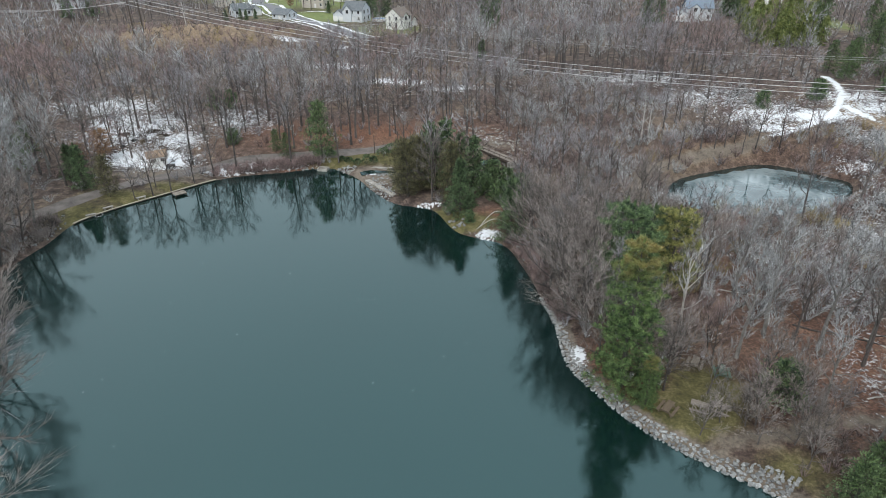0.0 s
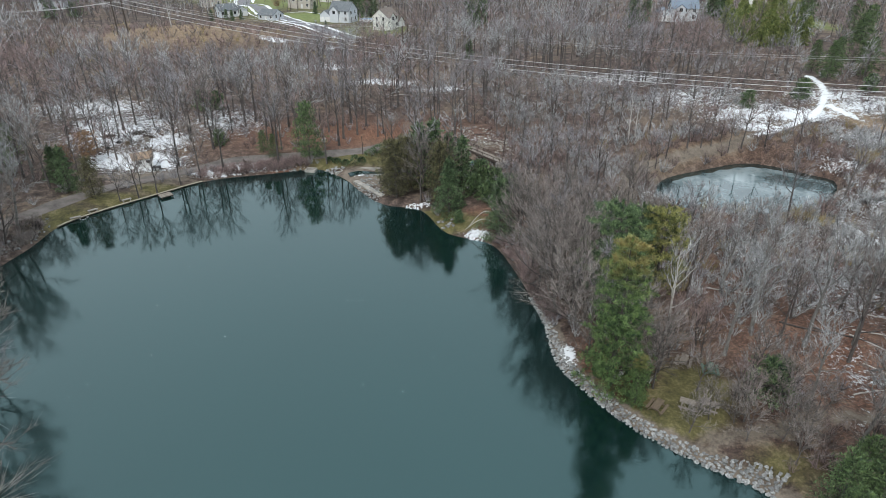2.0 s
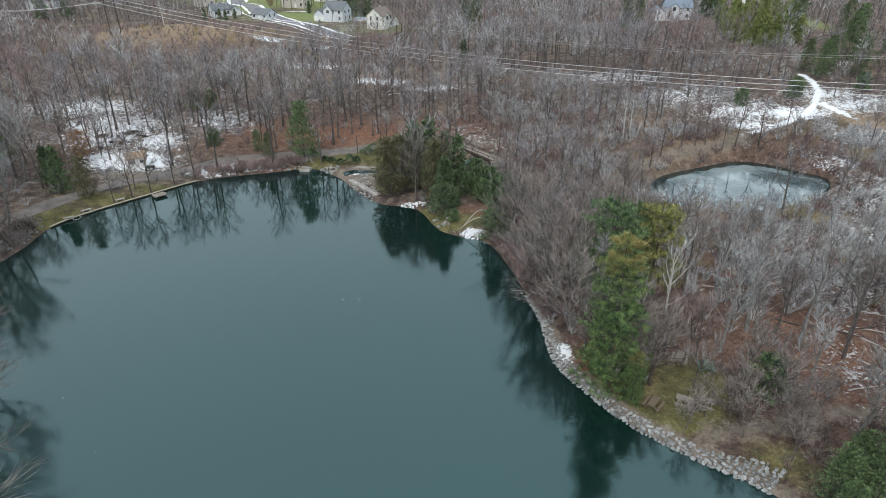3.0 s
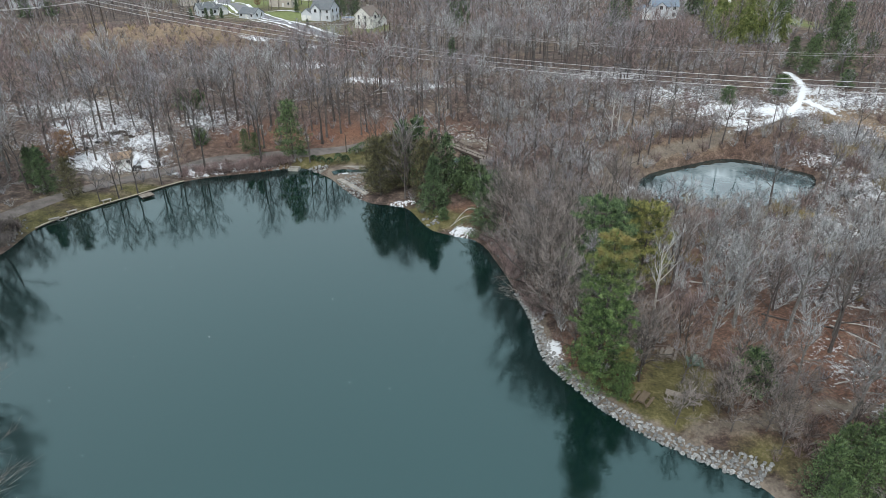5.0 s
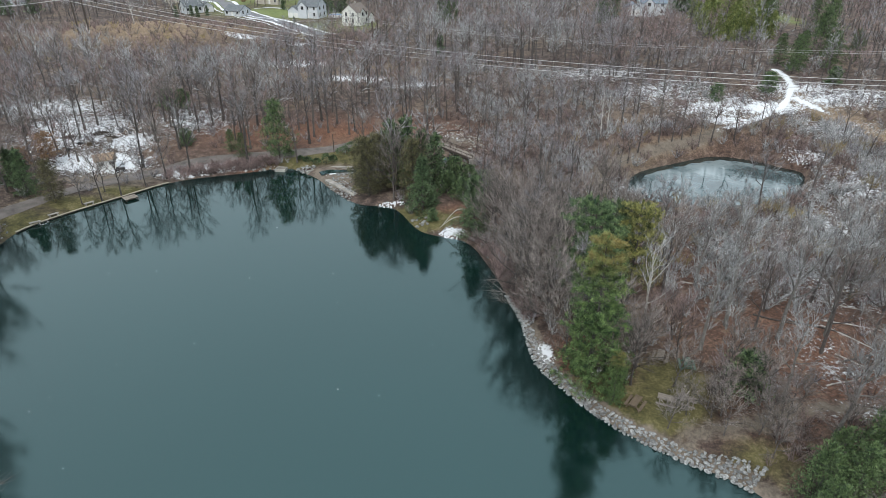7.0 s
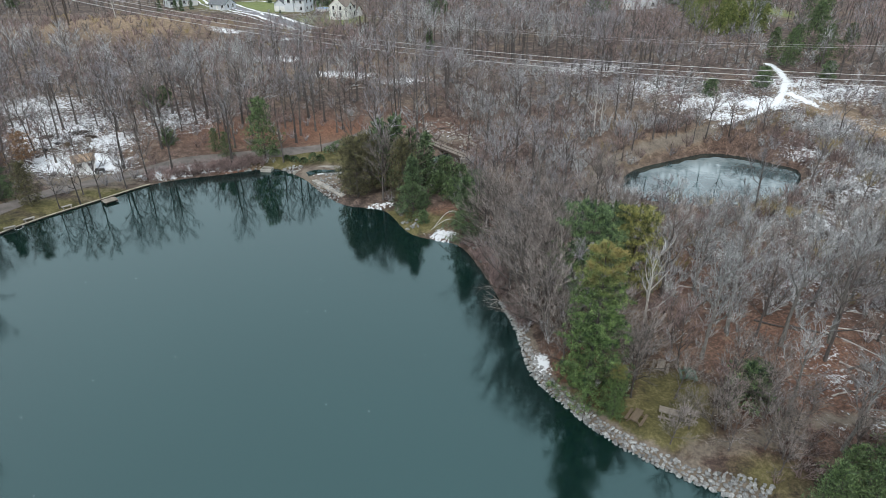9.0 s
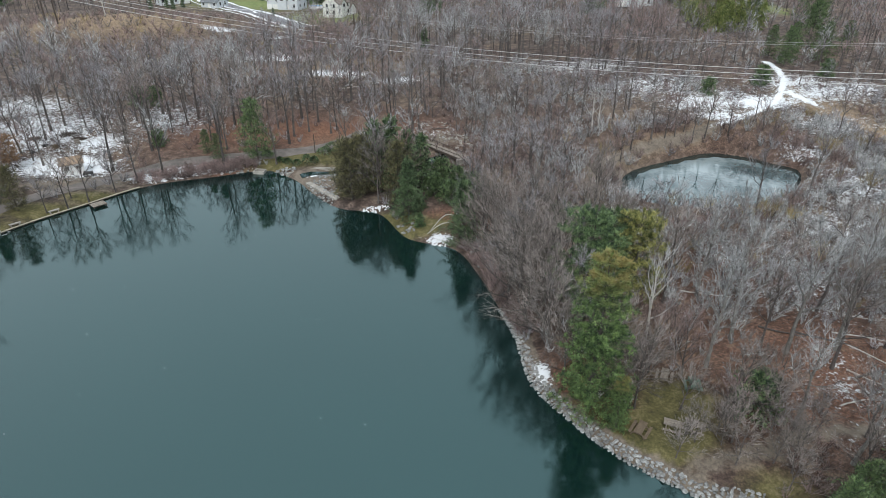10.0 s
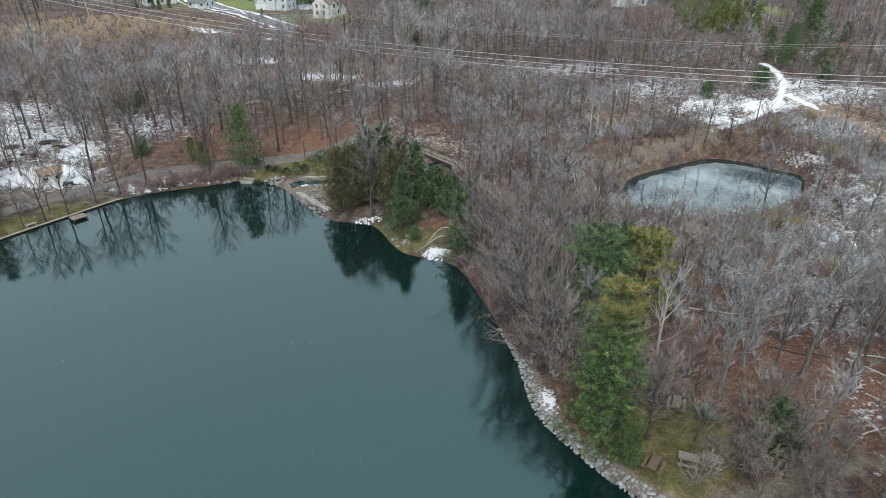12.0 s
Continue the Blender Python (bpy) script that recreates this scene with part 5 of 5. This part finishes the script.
SIDING_GREY = plain("grey_siding", (.52, .55, .58), (.62, .65, .68), .6, .7)
SIDING_TAN = plain("beige_siding", (.44, .40, .35), (.54, .50, .45), .6, .7)
SIDING_CREAM = plain("cream_siding", (.66, .655, .63), (.75, .745, .72), .6, .7)
ROOF_GREY = plain("grey_shingles", (.10, .115, .125), (.19, .205, .22), 1.2, .9)
ROOF_BROWN = plain("brown_shingles", (.13, .105, .09), (.22, .19, .17), 1.2, .9)
ROOF_BLUE = plain("blue_grey_shingles", (.13, .17, .22), (.22, .27, .33), 1.2, .9)
ROOF_TAN = plain("tan_shingles", (.27, .19, .13), (.40, .30, .22), 1.5, .9)

house(-42, 319.5, -22, 10.5, 9, 5.4, 3.6, SIDING_GREY, ROOF_GREY, "large pale grey house with steep gables and a slate-grey roof", (5.5, 6.5, 3.2, -1))
house(-20, 297, 62, 9.5, 8, 5.4, 3.2, SIDING_CREAM, ROOF_BROWN, "cream two-storey house with a brown shingled roof", (4.5, 6, 2.8, 1))
house(-72, 374, -12, 13, 10, 5.8, 3.2, SIDING_TAN, ROOF_BROWN, "large beige house behind a green lawn")
house(-104, 336, 35, 9, 8, 3.2, 2.6, SIDING_GREY, ROOF_GREY, "low grey house with white gable trim", (5, 6, 2.8, 1))
house(-127, 384, 25, 11, 9, 5.0, 3.0, SIDING_TAN, ROOF_BROWN, "beige house with a gabled brown roof", None, False)
house(-78, 321.5, -25, 9, 8, 2.4, 2.2, SIDING_GREY, ROOF_GREY, "single-storey house with a grey roof below the street", None, False)
house(112, 285, -8, 11, 9, 5.2, 3.0, SIDING_GREY, ROOF_BLUE, "grey house with a blue-grey roof among bare trees", (6, 7, 3.0, -1))
house(166, 328, 68, 9, 8, 5.0, 3.2, WHITE, ROOF_GREY, "white gabled house behind a row of spruces", None, False)
house(180, 322, 5, 9, 6, 2.6, 1.8, SIDING_TAN, ROOF_BROWN, "small beige outbuilding beside the white house", None, False, cross=False)
house(-212, 372, 10, 14, 10, 5.0, 3.0, SIDING_GREY, ROOF_GREY, "grey house half hidden by bare trees", None, False)
house(-60, 410, -5, 13, 10, 5.8, 3.2, SIDING_CREAM, ROOF_GREY, "pale house at the top of the street", None, False)


def pool(x, y, rz):
    root = tagged(empty("swimming_pool"), "covered blue above-ground swimming pool in a yard", "pool")
    g = Geo()
    g.tube([Vector((0, 0, -.3)), Vector((0, 0, 1.2))], [3.4, 3.4], 20)
    put("wall", tri_mesh("wall", [tuple(v) for v in g.v], g.f, WHITE), root)
    bm = bmesh.new()
    bmesh.ops.create_circle(bm, cap_ends=True, radius=3.3, segments=20, matrix=Matrix.Translation((0, 0, 1.05)))
    part("cover", bm, plain("blue_cover", (.12, .25, .45), (.25, .4, .6), .8, .5), root, "blue pool cover")
    root.matrix_basis = pose(x, y, height1(x, y), 0, 0, rz)


pool(-31, 318, 0)


def shed(x, y, rz):
    root = tagged(empty("shed"), "small white garden shed with a tan shingled roof", "shed")
    part("wall", gable_walls(3.6, 2.6, 2.1, .9, bmesh.new()), WHITE, root)
    part("roof", gable_roof(3.6, 2.6, 2.12, .9, .25, .1, bmesh.new()), ROOF_TAN, root)
    for s in (-1, 1):
        window(root, s * .95, -1.32, 1.0, .75, .6, 0)
    window(root, 1.82, 0, 1.0, .6, .6, 90)
    root.matrix_basis = pose(x, y, height1(x, y) + .05, 0, 0, rz)


shed(-59.6, 121.6, 28)


def small_tractor(x, y, rz):
    root = tagged(empty("garden_tractor"), "small dark garden tractor parked beside the shed", "tractor")
    dark = plain("black_rubber", (.02, .02, .02), (.05, .05, .05), 4, .8)
    part("body", box(1.2, .6, .45, .25, 0, .4, 0, .08), plain("dark_paint", (.03, .03, .032), (.07, .07, .07), 2, .4), root)
    part("seat", box(.45, .45, .4, -.5, 0, .6, 0, .06), dark, root)
    for wx, r in ((-.55, .36), (.6, .24)):
        for s in (-1, 1):
            g = Geo()
            g.tube([Vector((wx, s * .36, r)), Vector((wx, s * .38, r)), Vector((wx, s * .56, r)), Vector((wx, s * .58, r))], [r * .6, r, r, r * .6], 14)
            put("wheel", tri_mesh("wheel", [tuple(v) for v in g.v], g.f, dark), root)
    g = Geo()
    g.tube([Vector((-.1, 0, .8)), Vector((-.25, 0, 1.1))], [.03, .03], 5)
    put("steering_column", tri_mesh("steering_column", [tuple(v) for v in g.v], g.f, dark), root)
    root.matrix_basis = pose(x, y, height1(x, y), 0, 0, rz)


small_tractor(-56.4, 120.3, 25)


def slab_bench(x, y, rz, label):
    root = tagged(empty("stone_bench"), label, "bench")
    part("seat", box(1.7, .5, .12, 0, 0, .4, 0, .02), CONCRETE, root)
    for s in (-1, 1):
        part("support", box(.2, .42, .42, s * .6, 0, 0, 0, .02), CONCRETE, root)
    root.matrix_basis = pose(x, y, height1(x, y), 0, 0, rz)


slab_bench(-62.3, 98.6, 35, "pale stone bench on the grass near the water")
slab_bench(-60.6, 101.4, 42, "pale stone bench on the grass near the water")
slab_bench(-56.6, 106.0, 42, "pale stone bench at the lawn's edge by the wall")


def fire_ring(x, y):
    root = tagged(empty("fire_ring"), "ring of stones round a dark fire pit", "fire pit")
    for i in range(10):
        a = i * .628
        put("stone", ROCKS[i % 9], root, pose(math.cos(a) * .7, math.sin(a) * .7, .08, 0, 0, i * 50) @ Matrix.Scale(.24, 4))
    root.matrix_basis = pose(x, y, height1(x, y))


fire_ring(-61.4, 99.3)


def tyre(x, y, tilt):
    g = Geo()
    for i in range(18):
        a, b = i / 18 * 6.2832, (i + 1) / 18 * 6.2832
        g.tube([Vector((math.cos(a) * .42, math.sin(a) * .42, .14)), Vector((math.cos(b) * .42, math.sin(b) * .42, .14))], [.14, .14], 6)
    ob = put("tyre", tri_mesh("tyre", [tuple(v) for v in g.v], g.f, plain("old_rubber", (.02, .02, .02), (.06, .06, .06), 4, .85)), None, pose(x, y, height1(x, y), tilt, 0, 0))
    tagged(ob, "old black tyre lying in the snow", "tyre")


tyre(-70.1, 129.0, 4)
tyre(-69.0, 132.2, 6)


def crate(x, y, rz, s, label, mat):
    root = tagged(empty("wooden_crate"), label, "crate")
    for i in range(4):
        for k in (-1, 1):
            part("slat", box(s, .03, s * .2, 0, k * s / 2, i * s * .25, 0), mat, root)
            part("slat", box(.03, s, s * .2, k * s / 2, 0, i * s * .25, 0), mat, root)
    part("lid", box(s * 1.05, s * 1.05, .04, 0, 0, s), mat, root)
    root.matrix_basis = pose(x, y, height1(x, y), 0, 0, rz)


crate(-63.6, 134.0, 20, .9, "grey wooden crate standing in the snow", OLD_WOOD)
crate(-66.5, 131.0, 50, .7, "brown wooden crate standing in the snow", BROWN_WOOD)


def brush_pile(x, y, r, h):
    rng = random.Random(int(x * 7))
    g = Geo()
    for i in range(150):
        a, k = rng.uniform(0, 6.28), math.sqrt(rng.random())
        p = Vector((math.cos(a) * r * k, math.sin(a) * r * .6 * k, h * (1 - k) * rng.random()))
        d = Vector((rng.uniform(-1, 1), rng.uniform(-1, 1), rng.uniform(-.15, .4))).normalized()
        g.tube([p - d * .7, p + d * .7], [.035, .015], 3)
    ob = put("brush_pile", tri_mesh("brush_pile", [tuple(v) for v in g.v], g.f, DARK_WOOD), None, pose(x, y, height1(x, y)))
    tagged(ob, "dark heap of cut branches in the snow", "brush pile")


brush_pile(-67.6, 139.4, 2.2, 1.2)
brush_pile(-73.5, 137, 1.6, .9)
brush_pile(-64.5, 137, 1.2, .8)


# ---- power line ----
def pylon(x, y, h, rz, span, arm):
    root = tagged(empty("power_pylon"), "dark wooden H-frame power pylon with cross arms", "pylon", "pylons of the power line")
    for s in (-1, 1):
        g = Geo()
        g.tube([Vector((0, s * span / 2, -1)), Vector((0, s * span / 2, h))], [.32, .25], 8)
        put("pole", tri_mesh("pole", [tuple(v) for v in g.v], g.f, DARK_WOOD), root)
        g = Geo()
        g.tube([Vector((.1, s * span / 2, arm - 2.6)), Vector((.1, -s * span / 2, arm - .3))], [.07, .07], 5)
        put("brace", tri_mesh("brace", [tuple(v) for v in g.v], g.f, DARK_WOOD), root)
    part("cross_arm", box(.25, span * 2.2, .32, 0, 0, arm), DARK_WOOD, root)
    for k in (-1, 0, 1):
        g = Geo()
        for j in range(4):
            g.tube([Vector((0, k * span, arm - .2 * j)), Vector((0, k * span, arm - .2 * j - .08))], [.13, .05], 8)
        put("insulator", tri_mesh("insulator", [tuple(v) for v in g.v], g.f, CONCRETE), root)
    root.matrix_basis = pose(x, y, height1(x, y), 0, 0, rz)
    return root


LINE0 = np.array([-9.0, 203.0])
SIDE = np.array([0.45, 0.893])


def wire(s0, z0, s1, z1, off, sag, r, label="grey power cable hanging in a shallow curve"):
    pts = []
    for i in range(29):
        u = i / 28
        p = LINE0 + np.array([0.893, -0.45]) * (s0 + (s1 - s0) * u) + SIDE * off
        pts.append(Vector((p[0], p[1], z0 + (z1 - z0) * u - sag * 4 * u * (1 - u))))
    g = Geo()
    g.tube(pts, [r] * 29, 4)
    tagged(put("power_cable", tri_mesh("power_cable", [tuple(v) for v in g.v], g.f, STEEL)), label, "cable", "cables of the power line")


def on_line(s, off):
    p = LINE0 + np.array([0.893, -0.45]) * s + SIDE * off
    return float(p[0]), float(p[1])


RZ = math.degrees(math.atan2(-0.45, 0.893))
for s, off, z_arm, top in ((-122, -4.5, 20.6, 23.5), (252, -4.5, 20.6, 24)):
    x, y = on_line(s, off)
    g0 = height1(x, y)
    pylon(x, y, top - g0, RZ, 4.5, z_arm + .8 - g0)
for off in (0, -4.5, -9):
    drop = .55 * off / 4.5
    wire(-122, 20.8 + drop * .4, 252, 20.8, off, 10.4 - drop * .55, .065)
    wire(-122, 20.8, -330, 17, off, 6.5, .05)
x, y = on_line(-6.3, 14)
g0 = height1(x, y)
pylon(x, y, 16.3 - g0, RZ, 3.6, 13.4 - g0)
for off in (12.2, 15.8):
    wire(-6.3, 16.1, 165, 18.0, off, 3.0, .022, "thin grey shield wire above the trees")
    wire(-6.3, 16.1, -140, 19.5, off, 3.0, .022, "thin grey shield wire above the trees")


# ---- flecks on the water ----
def flecks(n, seed):
    rng = random.Random(seed)
    vs, fs = [], []
    for i in range(n):
        x, y = rng.uniform(-45, 12), rng.uniform(42, 95)
        if signed(np.array([x]), np.array([y]), LAKE)[0] > -4:
            continue
        r = rng.uniform(.035, .07)
        k = len(vs)
        vs += [(x + r * math.cos(a), y + r * math.sin(a) * .7, .012 + .01 * (a % 2)) for a in (0, 1.05, 2.1, 3.14, 4.2, 5.2)] + [(x, y, .04)]
        fs += [(k + j, k + (j + 1) % 6, k + 6) for j in range(6)]
    tagged(new("ice_flecks", mesh("ice_flecks", vs, fs, SNOW)), "tiny white flecks of ice floating on the lake", "ice", kind="stuff")


flecks(24, 31)
